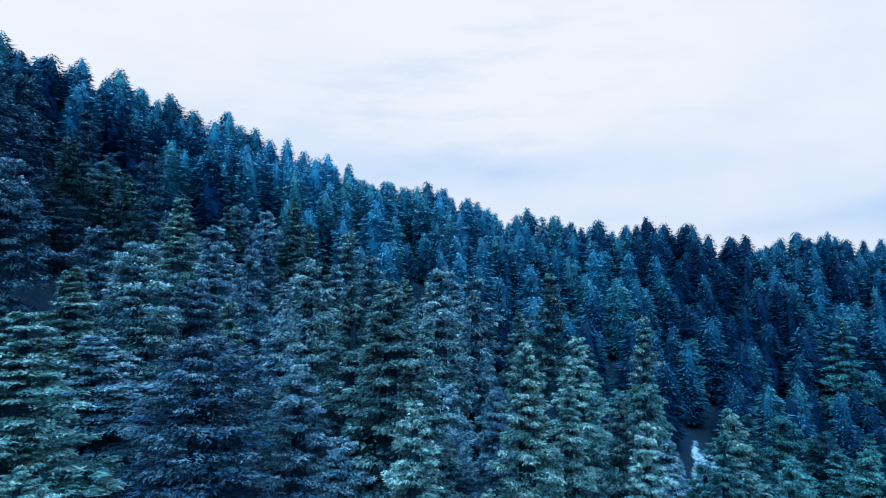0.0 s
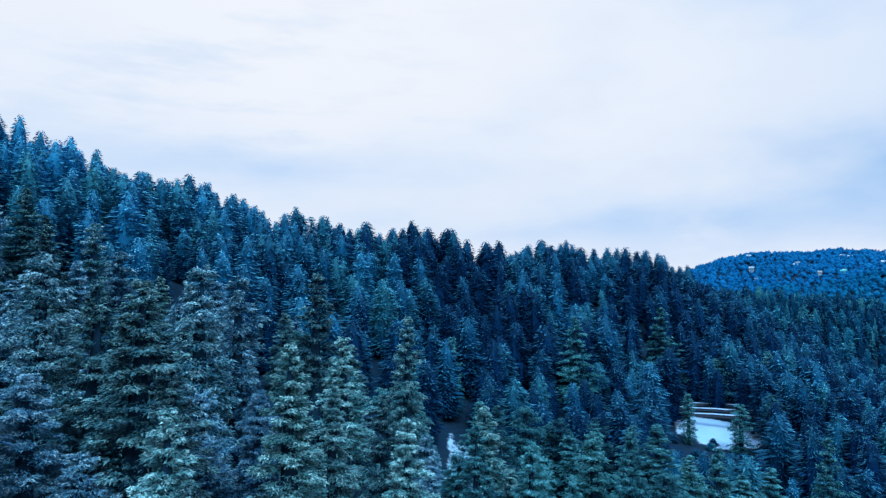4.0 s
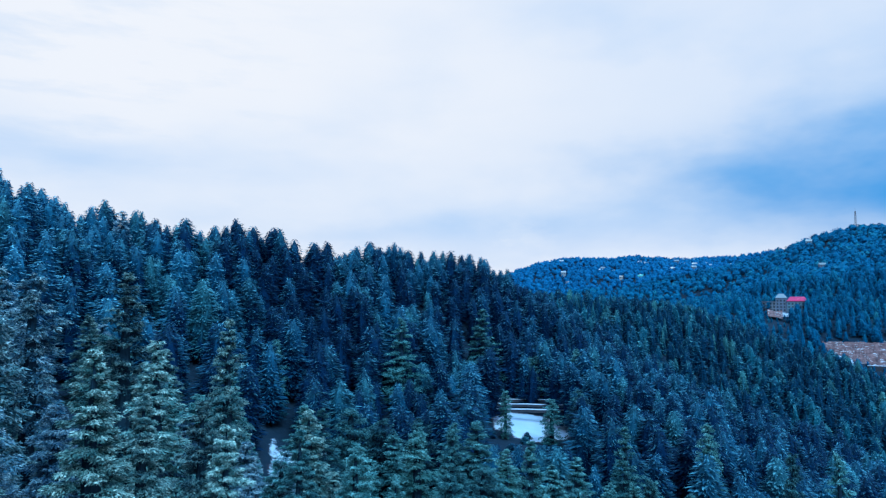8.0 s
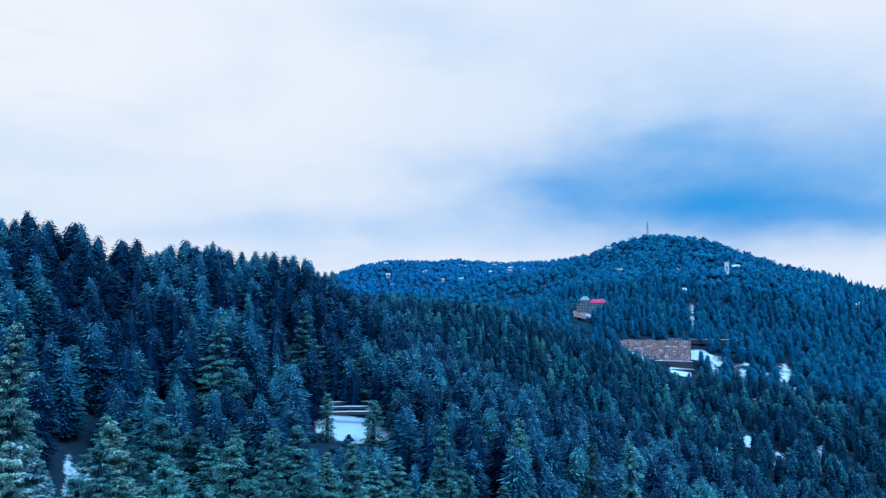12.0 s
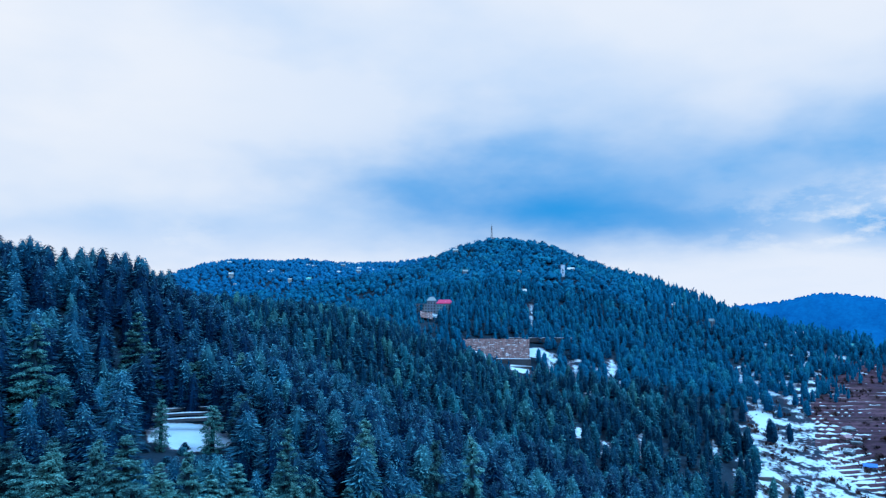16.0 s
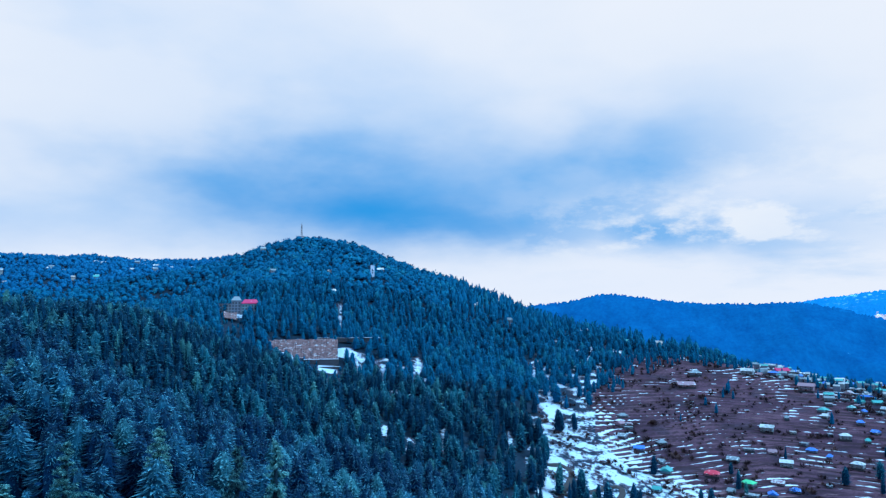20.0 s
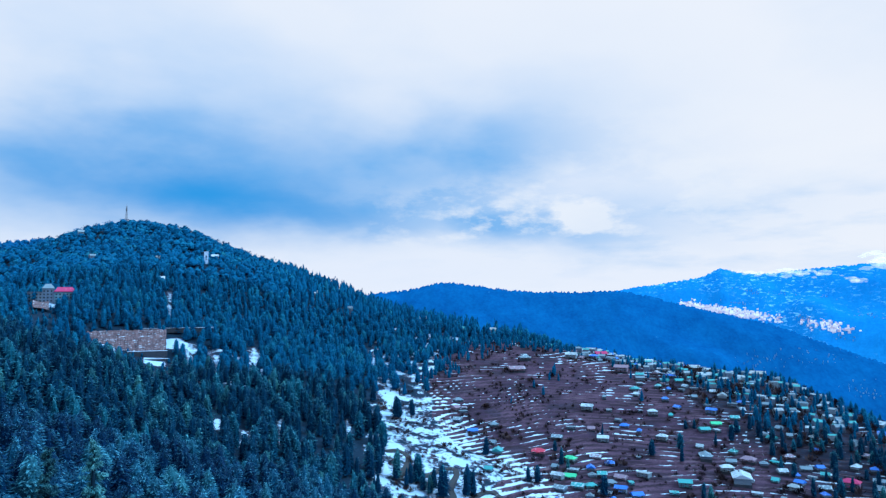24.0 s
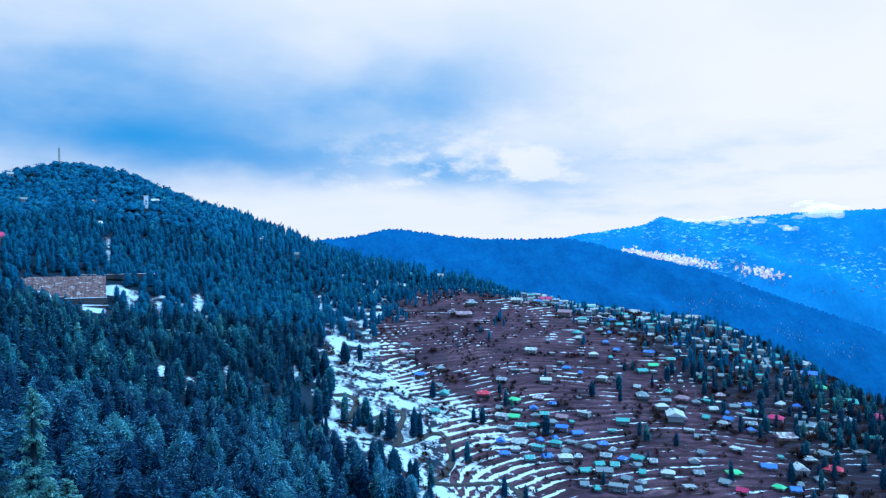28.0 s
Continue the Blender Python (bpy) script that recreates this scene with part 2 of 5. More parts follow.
# ---- the lie of the land ----
def at(az, r, z=None):
    """A place by its bearing in degrees clockwise from the first view, and its distance."""
    a = radians(az)
    return (r * math.sin(a), r * math.cos(a)) if z is None else (r * math.sin(a), r * math.cos(a), z)


# form lines: bearing, distance, height against the camera
FORM_LINES = {
    "below": [(0, 5, -36), (180, 60, -20), (-120, 60, -8), (120, 60, -66)],
    "near_shelf": [(-60, 45, -4), (-35, 50, -15), (-15, 52, -23), (0, 58, -28), (20, 75, -37), (45, 95, -47), (60, 112, -56), (75, 130, -70), (95, 160, -92), (120, 160, -98)],
    "mid_slope": [(-35, 112, 15), (-18, 110, -10), (-3, 122, -14), (8, 135, -22), (20, 150, -33), (40, 160, -43), (58, 200, -57), (72, 230, -84), (86, 280, -112)],
    "left_crest": [(-60, 205, 92), (-33, 195, 42), (-25, 205, 42), (-20, 212, 37), (-5, 230, 20), (2, 236, 16.5), (8, 242, 8.5), (17, 254, 9.5), (26, 264, -2), (30, 270, 0.5), (36, 312, -0.5), (40, 346, -11)],
    "left_back": [(-60, 330, 80), (-33, 320, 30), (-5, 350, 0), (17, 390, -20), (33, 470, -38)],
    "park": [(37, 212, -35), (43.5, 214, -37), (40, 226, -35), (47, 235, -40)],
    "saddle": [(50, 320, -46), (57, 400, -54), (64, 500, -61), (70, 560, -68), (78, 520, -88), (84, 430, -108)],
    "saddle_rise": [(44, 440, -9), (52, 540, -16), (57, 660, -18)],
    "cut_foot": [(59, 640, -40), (63, 640, -50), (66, 636, -58), (69, 640, -60)],
    "hill_foot": [(59.4, 740, -8), (64, 690, -30), (69, 690, -40), (74, 740, -46), (79, 770, -58), (85, 800, -62)],
    "hill_flank": [(58, 980, 25), (63, 960, 40), (68, 950, 36), (73, 930, 14), (78, 900, -20)],
    "hill_crest": [(55, 1380, 60), (60, 1310, 92), (63, 1260, 110), (65.5, 1250, 112), (68, 1220, 100), (72, 1150, 66), (76, 1080, 30), (80, 1020, -1), (84, 980, -26), (90, 940, -50)],
    "hill_back": [(62, 1600, 20), (75, 1450, -60), (85, 1300, -130)],
    "ridge_valley": [(45, 950, -60), (52, 1150, -50)],
    "town_ridge": [(38, 1650, 45), (41, 1680, 92), (48, 1700, 100), (54, 1720, 96), (59, 1760, 108)],
    "village_crest": [(96, 880, -62), (101, 850, -73), (108, 800, -84), (115, 735, -91), (120, 670, -105), (125.5, 605, -122), (133, 560, -142)],
    "village_mid": [(90, 620, -88), (97, 620, -98), (106, 590, -108), (115, 560, -120)],
    "village_foot": [(90, 400, -122), (97, 395, -134), (105, 385, -142), (115, 380, -148), (125, 390, -158)],
    "gorge": [(100, 250, -140), (120, 260, -150), (140, 300, -140)],
    "behind_village": [(95, 1250, -220), (104, 1200, -270), (115, 1100, -310), (125, 950, -350), (140, 800, -360)],
    "far_valley": [(90, 1800, -420), (105, 1800, -520), (120, 1800, -620), (135, 1800, -640), (75, 1850, -120)],
    "round_behind": [(180, 220, 10), (-120, 220, 70), (150, 260, -70), (180, 1200, 60), (-90, 1200, 120), (-150, 1800, 100), (140, 1800, -150)],
    "beyond_left": [(-30, 1500, -60), (0, 1500, -90), (20, 1500, -90), (30, 900, -70), (0, 700, -60)],
}
KNOTS = np.array([at(*p) for line in FORM_LINES.values() for p in line])


def land_spread(p, q):
    return np.sqrt(((p[:, None, :] - q[None, :, :]) ** 2).sum(2) + 20.0 ** 2)


n_k = len(KNOTS)
sysm = np.zeros((n_k + 3, n_k + 3))
sysm[:n_k, :n_k] = land_spread(KNOTS[:, :2], KNOTS[:, :2])
sysm[:n_k, n_k] = sysm[n_k, :n_k] = 1
sysm[:n_k, n_k + 1:] = KNOTS[:, :2] / 1000
sysm[n_k + 1:, :n_k] = KNOTS[:, :2].T / 1000
LAND_W = np.linalg.solve(sysm, np.concatenate([KNOTS[:, 2], [0, 0, 0]]))


def waves(x, y, size, seed):
    """Smooth rolling noise, about -1 to 1, for whole arrays at once."""
    rg = np.random.default_rng(seed)
    out = np.zeros_like(x)
    for k in range(9):
        a, ph = rg.uniform(0, 2 * np.pi), rg.uniform(0, 2 * np.pi)
        f = 2 * np.pi / size * rg.uniform(0.6, 1.7)
        out += np.sin((x * np.cos(a) + y * np.sin(a)) * f + ph + 1.3 * np.sin((y * np.cos(a) - x * np.sin(a)) * f * 0.7 + ph * 2))
    return out / 4.5


def smooth(v, lo, hi):
    t = np.clip((v - lo) / (hi - lo), 0, 1)
    return t * t * (3 - 2 * t)


def bearing(x, y):
    return np.degrees(np.arctan2(x, y)), np.hypot(x, y)


def terraced(x, y):
    """How far a place belongs to the terraced fields of the village."""
    a, r = bearing(x, y)
    wob = waves(x, y, 140, 5) * 2.0
    lo = 86.5 + 6.0 * (1 - smooth(r, 420, 570))
    return smooth(a + wob, lo, lo + 2.5) * (1 - smooth(a, 124, 128)) * smooth(r + wob * 8, 355 , 385) * (1 - smooth(r + wob * 8, 830, 880))


STEP = 1.6


def land(x, y):
    """Height of the ground, and how much of a terrace's tread has gone by."""
    x, y = np.asarray(x, float), np.asarray(y, float)
    shape = x.shape
    p = np.stack([x.ravel(), y.ravel()], 1)
    z = np.empty(len(p))
    for i in range(0, len(p), 20000):
        q = p[i:i + 20000]
        z[i:i + 20000] = land_spread(q, KNOTS[:, :2]) @ LAND_W[:n_k] + LAND_W[n_k] + q / 1000 @ LAND_W[n_k + 1:]
    z = z.reshape(shape)
    a, r = bearing(x, y)
    z = z + waves(x, y, 60, 1) * 1.2 * smooth(r, 20, 120) * (1 - 0.7 * terraced(x, y)) + waves(x, y, 170, 2) * 4.0 * smooth(r, 350, 900)
    t = terraced(x, y)
    zz = (z + waves(x, y, 210, 7) * 1.6) / STEP
    fr = zz - np.floor(zz)
    tread = np.floor(zz) + 0.16 * smooth(fr, 0, 0.72) + 0.84 * smooth(fr, 0.72, 0.97)
    z = z + t * (tread - zz) * STEP
    return z, fr, t


def height(x, y):
    return float(land(np.array([x]), np.array([y]))[0][0])


def ellipse(x, y, az, r, wide, deep):
    """1 inside an oval clearing that lies across the line of sight from the middle."""
    cx, cy = at(az, r)
    a = radians(az)
    u = ((x - cx) * math.cos(a) - (y - cy) * math.sin(a)) / wide
    v = ((x - cx) * math.sin(a) + (y - cy) * math.cos(a)) / deep
    return 1 - smooth(np.hypot(u, v), 0.55, 1.2)


# clearings: bearing, distance, half width, half depth, snow
CLEARINGS = [(67.6, 672, 8, 16, 0.5), (40.3, 212, 12.5, 11.5, 1.0), (19.8, 152, 2.2, 12, 0.36), (66.2, 642, 10, 12, 0.5), (64.4, 664, 28, 9, 0.6), (67.2, 785, 2.6, 70, 0.35),
             (73.4, 655, 4.5, 60, 0.37), (58.6, 610, 14, 30, 0.5), (82.9, 690, 5, 50, 0.75), (84.4, 610, 6, 50, 0.8), (72.9, 432, 4.0, 30, 0.35),
             (75.6, 470, 3.0, 42, 0.35), (77.4, 470, 3.0, 40, 0.35), (79.6, 430, 3.4, 36, 0.36), (80.9, 500, 3, 30, 0.36), (71, 455, 6, 18, 0.5), (68.6, 655, 5, 26, 0.34), (70.6, 630, 4, 30, 0.33), (44.5, 160, 3, 8, 0.7), (63, 650, 5, 14, 0.8), (59.2, 734, 17, 20, 0.35)]


def snow_edge(r):
    """Bearing at which the snowy slope gives way to bare fields, by distance."""
    return np.interp(r, [300, 380, 414, 460, 494, 514, 562, 596, 698, 784], [106, 102, 99.8, 97.4, 94.6, 92.2, 89.4, 86.6, 84.3, 83.0])


def snow_slope(x, y):
    """The open snowy slope between the wood and the fields, where the road winds down from the gully above."""
    a, r = bearing(x, y)
    w = waves(x, y, 60, 9) * 0.6
    lo = np.interp(r, [300, 320, 335, 368, 400, 560, 640, 700, 784], [88.5, 86.6, 85.4, 84.2, 82.3, 82.2, 84.2, 82.9, 81.9])
    hi = snow_edge(r)
    return smooth(a + w, lo - 0.3, lo + 0.4) * (1 - smooth(a + w, hi - 0.8, hi + 0.8)) * smooth(r, 262, 285) * (1 - smooth(r, 770, 800))


def broken_slope(x, y):
    """The thin wood beside the quarry, with bare earth and snow between the trees."""
    a, r = bearing(x, y)
    return smooth(a, 67, 68) * (1 - smooth(a, 74.5, 76)) * smooth(r, 540, 570) * (1 - smooth(r, 670, 690))


def brush(x, y):
    """Dark scrubby ground between the houses on the upper and outer part of the village."""
    a, r = bearing(x, y)
    w = waves(x, y, 70, 61)
    b = smooth(a + w * 3, 101, 107) * smooth(r + w * 25, 735 - (a - 101) * 16, 800 - (a - 101) * 16)
    return np.clip(b + 0.5 * smooth(waves(x, y, 45, 63), 0.35, 0.8), 0, 1) * terraced(x, y)


def arrays_mesh(name, verts, faces, mats, floats=None, pick=None, shade=False):
    """A mesh from arrays, with named numbers on its points."""
    me = bpy.data.meshes.new(name)
    verts, faces = np.asarray(verts, np.float32), np.asarray(faces, np.int32)
    n, k = faces.shape
    me.vertices.add(len(verts))
    me.vertices.foreach_set("co", verts.ravel())
    me.loops.add(n * k)
    me.loops.foreach_set("vertex_index", faces.ravel())
    me.polygons.add(n)
    me.polygons.foreach_set("loop_start", np.arange(0, n * k, k, dtype=np.int32))
    me.polygons.foreach_set("loop_total", np.full(n, k, np.int32))
    for m in mats:
        me.materials.append(m)
    if pick is not None:
        me.polygons.foreach_set("material_index", np.asarray(pick, np.int32))
    me.update(calc_edges=True)
    me.polygons.foreach_set("use_smooth", np.full(n, shade))
    for key, val in (floats or {}).items():
        me.attributes.new(key, "FLOAT", "POINT").data.foreach_set("value", np.asarray(val, np.float32))
    return me


def build_ground():
    azs = np.concatenate([np.arange(-180, -42, 4), np.arange(-42, 80, 0.7), np.arange(80, 128, 0.22), np.arange(128, 180, 4)])
    rs = np.concatenate([np.array([0.01]), np.arange(10, 350, 5.5), np.arange(350, 560, 1.8), np.arange(560, 880, 2.8), np.geomspace(885, 4900, 60)])
    A, R = np.meshgrid(np.radians(azs), rs, indexing="ij")
    X, Y = R * np.sin(A), R * np.cos(A)
    Z, fr, t = land(X, Y)
    na, nr = X.shape
    i = np.arange(na * nr).reshape(na, nr)
    nxt = np.roll(i, -1, axis=0)
    faces = np.stack([i[:, :-1], i[:, 1:], nxt[:, 1:], nxt[:, :-1]], -1).reshape(-1, 4)
    snow = 0.22 + 0.12 * waves(X, Y, 50, 12)
    for az, r, w, d, s in CLEARINGS:
        snow = np.maximum(snow, np.minimum(1.5 * s * ellipse(X, Y, az, r, w, d), 1.0))
    a, r = bearing(X, Y)
    snow = np.maximum(snow, (0.46 + 0.2 * waves(X, Y, 30, 29)) * smooth(a, 80.5, 84) * smooth(r, 250, 300) * (1 - smooth(r, 850, 920)))
    snow = np.maximum(snow, (0.42 + 0.22 * waves(X, Y, 24, 31)) * broken_slope(X, Y))
    snow = np.maximum(snow, (0.44 + 0.14 * waves(X, Y, 24, 27) + 0.16 * waves(X, Y, 9, 28)) * snow_slope(X, Y))
    a, r = bearing(X, Y)
    side = (1 - smooth(a - snow_edge(r) + waves(X, Y, 90, 15) * 1.0, -0.8, 4.2)) * (1 - 0.6 * smooth(r, 600, 680))
    strip = smooth(fr, 0.40, 0.52) * (1 - smooth(fr, 0.66, 0.76))
    field = strip * (0.47 + 0.05 * side + 0.20 * waves(X, Y, 65, 19) + 0.14 * waves(X, Y, 26, 20)) + 0.38 * side + 0.10 * waves(X, Y, 70, 17) + 0.14 * waves(X, Y, 11, 23) + 0.16 * smooth(r, 640, 780) * smooth(a, 96, 99)
    snow = np.where(t > 0.5, field, snow)
    tq = t.reshape(-1)[faces].mean(1)
    me = arrays_mesh("ground", np.stack([X, Y, Z], -1).reshape(-1, 3), faces, [M_FLOOR, M_TERRACE], {"snow": snow.ravel(), "brush": brush(X, Y).ravel(), "riser_shade": (smooth(fr, 0.74, 0.80) * (1 - smooth(fr, 0.94, 0.99))).ravel()}, tq > 0.5, True)
    return tagged(new("ground", me), "wooded winter hillsides and snow-streaked brown terraced fields", "ground", kind="structure")


build_ground()


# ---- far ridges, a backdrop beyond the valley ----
# blue haze is painted into the slopes' colour, which also glows a little
def haze_mat(name, low, high, snow, amount, glow):
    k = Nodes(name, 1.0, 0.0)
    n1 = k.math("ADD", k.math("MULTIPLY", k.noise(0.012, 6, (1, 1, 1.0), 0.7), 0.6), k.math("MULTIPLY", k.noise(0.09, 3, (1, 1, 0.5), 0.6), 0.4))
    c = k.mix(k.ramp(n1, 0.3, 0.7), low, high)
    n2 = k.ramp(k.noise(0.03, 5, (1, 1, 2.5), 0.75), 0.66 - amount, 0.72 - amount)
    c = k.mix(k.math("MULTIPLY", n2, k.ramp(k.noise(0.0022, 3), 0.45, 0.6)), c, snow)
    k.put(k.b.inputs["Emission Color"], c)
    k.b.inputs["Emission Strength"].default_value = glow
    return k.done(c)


def far_ridge(name, label, crest, r0, drop, depth, mat, rough, seed, gullies):
    """A wooded ridge: its crest by bearing and rise, a furrowed face that falls towards the valley."""
    ca, ce = np.array(crest).T
    azs = np.arange(ca[0], ca[-1] + 0.01, 0.1)
    top = np.interp(azs, ca, ce)
    k = np.ones(5) / 5
    top = np.convolve(np.pad(top, 2, mode="edge"), k, "valid")
    rg = np.random.default_rng(seed)
    teeth = rg.uniform(-1, 1, len(azs)) * rough
    s = np.linspace(0, 1, 46)
    verts = []
    for j, sv in enumerate(s):
        r = r0 - depth * sv
        x, y = r * np.sin(np.radians(azs)), r * np.cos(np.radians(azs))
        z = r0 * np.tan(np.radians(top)) - drop * (sv ** 1.15) + waves(x, y, 420, seed) * gullies * math.sin(min(sv * 2.5, 1.57)) + (waves(x, y, 60, seed + 1) * rough * 0.5 if j else teeth)
        verts.append(np.stack([x, y, z], -1))
    x, y = (r0 + 60) * np.sin(np.radians(azs)), (r0 + 60) * np.cos(np.radians(azs))
    verts.insert(0, np.stack([x, y, verts[0][:, 2] - 120], -1))
    v = np.array(verts)
    nr, na = v.shape[:2]
    i = np.arange(nr * na).reshape(nr, na)
    f = np.stack([i[:-1, :-1], i[1:, :-1], i[1:, 1:], i[:-1, 1:]], -1).reshape(-1, 4)
    ob = new(name, arrays_mesh(name, v.reshape(-1, 3), f, [mat], shade=True))
    tagged(ob, label, "mountain", kind="structure")
    return v


M_HAZE_B = haze_mat("far_forest_haze", (0.001, 0.044, 0.18), (0.002, 0.098, 0.31), (0.05, 0.32, 0.66), -0.02, 0.26)
M_HAZE_C = haze_mat("far_snowy_forest_haze", (0.002, 0.115, 0.40), (0.005, 0.190, 0.54), (0.12, 0.44, 0.82), 0.10, 0.32)
RIDGE = far_ridge("backdrop_ridge", "wooded ridge across the valley, blue with painted haze", [(76, -1.0), (83, 0.05), (85.5, 0.25), (88, 0.85), (89.5, 0.9), (91.8, 0.6), (94, 0.3), (96, 0.14), (99, 0.12), (102.9, 0.22), (105, -0.2), (107.3, -0.8), (113.7, -2.25), (119.3, -4.3), (122.8, -5.45), (125.5, -6.4), (135, -10)],
          2600, 620, 900, M_HAZE_B, 4.5, 21, 45)
MOUNTAIN = far_ridge("backdrop_mountain", "distant mountain flank, blue with painted haze and dotted with snow", [(98, -1.0), (102.9, 0.3), (105.5, 0.7), (107.3, 0.95), (109.1, 1.28), (109.9, 1.7), (110.5, 1.95), (111.2, 1.7), (112, 1.5), (114.1, 1.5), (116.5, 1.8), (119.5, 2.05), (121.4, 2.15), (125.5, 2.3), (140, 2.6)],
          4400, 1200, 1300, M_HAZE_C, 5.0, 33, 90)


# ---- conifers ----
def part(name, me, parent, label=""):
    ob = new(name, me)
    ob.parent = parent
    return tagged(ob, label) if label else ob


def outline(kind, u):
    """Half-width of a crown at a share u of its height: cedars taper, the others have blunt, rounded tops; all have a drawn-in foot."""
    u = np.asarray(u, float)
    top = {"cedar": np.clip(1 - u ** 1.15, 0.004, 1) ** 0.86, "fir": np.clip(1 - u ** 2.2, 0.004, 1) ** 0.58, "broad": np.clip(1 - u ** 2.8, 0.004, 1) ** 0.52}[kind]
    return top * (0.66 + 0.34 * np.clip(u / 0.22, 0, 1))


def crown_arrays(seed, h, rad, kind, whorls, per, sprays, fingers):
    """Points, triangles and rime of a crown: tiers of limbs, each a flat drooping fan of small pointed sprays, round a
    core of twigs painted dark as shade.
    """
    rg = np.random.default_rng(seed)
    n = whorls * per
    u0 = {"cedar": 0.06, "fir": 0.05, "broad": 0.05}[kind]
    loose = {"cedar": 0.45, "fir": 0.6, "broad": 0.8}[kind]
    u = u0 + (0.985 - u0) * np.clip(np.repeat((np.arange(whorls) + 0.5) / whorls, per) + rg.uniform(-loose, loose, n) / whorls, 0, 1) ** 0.92
    phi = rg.uniform(0, 2 * np.pi, n)
    lobes = 1 + 0.10 * np.sin(u * 41 + rg.uniform(0, 6)) + 0.13 * np.sin(u * 17 + phi * 2 + rg.uniform(0, 6))
    sides = 1 + 0.12 * np.sin(phi * 2 + rg.uniform(0, 6)) + 0.12 * np.sin(phi * 3 + u * 9)
    L = rad * outline(kind, u) * lobes * sides * rg.uniform(0.72, 1.12, n) + 0.14
    lift = {"cedar": 0.20, "fir": 0.12, "broad": 0.28}[kind] + 0.4 * u ** 3
    droop = {"cedar": 0.42, "fir": 0.46, "broad": 0.44}[kind] * (1 - 0.45 * u)
    rime_b = rg.uniform(0.35, 1.1, n) ** 1.3 * (0.12 + 1.05 * u ** 1.3)
    k = np.repeat(np.arange(n), sprays)
    m = len(k)
    S = np.clip(1 - 0.70 * rg.uniform(0, 1, m) ** 1.25, 0.22, 1)
    out = np.stack([np.cos(phi), np.sin(phi)], 1)[k]
    tan = np.stack([-np.sin(phi), np.cos(phi)], 1)[k]
    Lk = L[k]
    fan = rg.uniform(-1, 1, m) * {"cedar": 0.36, "fir": 0.40, "broad": 0.44}[kind] * Lk * np.sin(np.clip(S, 0, 0.95) * 3.14) ** 0.6
    thick = {"cedar": 0.28, "fir": 0.45, "broad": 0.55}[kind]
    deep = thick * (0.35 - rg.uniform(0, 1, m) ** 1.3)
    base = np.empty((m, 3))
    base[:, :2] = out * (S * Lk)[:, None] + tan * fan[:, None]
    base[:, 2] = h * u[k] + Lk * (lift[k] * S - droop[k] * S ** 2) - 0.26 * np.abs(fan) + deep
    size = (0.035 * Lk + 0.15) * rg.uniform(0.6, 1.4, m) * (0.95 if sprays > 60 else 1.2 if sprays > 40 else 1.5)
    V, T, F = [], [], []
    count = 0
    side = np.sign(fan) * rg.uniform(0.0, 0.9, m)
    for sp in ([0.0] if fingers == 1 else [-0.75, 0.0, 0.75]):
        ang = side + sp
        d2 = out * np.cos(ang)[:, None] + tan * np.sin(ang)[:, None]
        pp = np.stack([-d2[:, 1], d2[:, 0]], 1)
        ln = size * rg.uniform(0.75, 1.3, m) * (1.0 if sp == 0 else 0.8)
        wd = ln * 0.46
        roll = rg.uniform(-0.4, 0.4, m) * wd
        foot = base + rg.normal(0, 0.34, (m, 3)) * size[:, None] * np.array([1, 1, 0.6])
        tip = foot + np.concatenate([d2 * ln[:, None], (rg.uniform(-0.65, 0.25, m) * ln)[:, None]], 1)
        lf = foot + np.concatenate([pp * (wd * 0.5)[:, None], (roll + 0.06 * ln)[:, None]], 1)
        rt = foot + np.concatenate([-pp * (wd * 0.5)[:, None], (0.06 * ln - roll)[:, None]], 1)
        V.append(np.concatenate([lf, rt, tip]))
        i = np.arange(m) + count
        T.append(np.stack([i, i + m, i + 2 * m], 1))
        # rime lies on the outer ends and the upper side of each fan; its fall-off also paints undersides and low limbs
        # as shaded
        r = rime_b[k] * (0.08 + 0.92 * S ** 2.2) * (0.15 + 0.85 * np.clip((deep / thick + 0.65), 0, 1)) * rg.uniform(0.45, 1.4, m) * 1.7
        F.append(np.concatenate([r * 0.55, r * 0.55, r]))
        count += 3 * m
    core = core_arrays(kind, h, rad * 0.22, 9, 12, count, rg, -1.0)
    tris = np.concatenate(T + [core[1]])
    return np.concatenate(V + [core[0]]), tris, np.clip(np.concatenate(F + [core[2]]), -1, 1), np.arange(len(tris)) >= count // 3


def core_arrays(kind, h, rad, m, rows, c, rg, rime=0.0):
    """The dense inside of a crown, lumpy and closed at the top; its shade is put in as frost below 0."""
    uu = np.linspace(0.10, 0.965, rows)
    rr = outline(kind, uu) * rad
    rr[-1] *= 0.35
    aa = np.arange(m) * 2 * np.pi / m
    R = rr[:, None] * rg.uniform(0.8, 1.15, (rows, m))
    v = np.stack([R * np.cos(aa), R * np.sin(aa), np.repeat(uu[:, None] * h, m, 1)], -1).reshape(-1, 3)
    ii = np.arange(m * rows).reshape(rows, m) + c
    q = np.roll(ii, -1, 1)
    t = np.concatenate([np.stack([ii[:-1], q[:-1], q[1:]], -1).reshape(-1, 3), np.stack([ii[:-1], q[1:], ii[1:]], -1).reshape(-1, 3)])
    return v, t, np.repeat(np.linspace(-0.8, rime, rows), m)


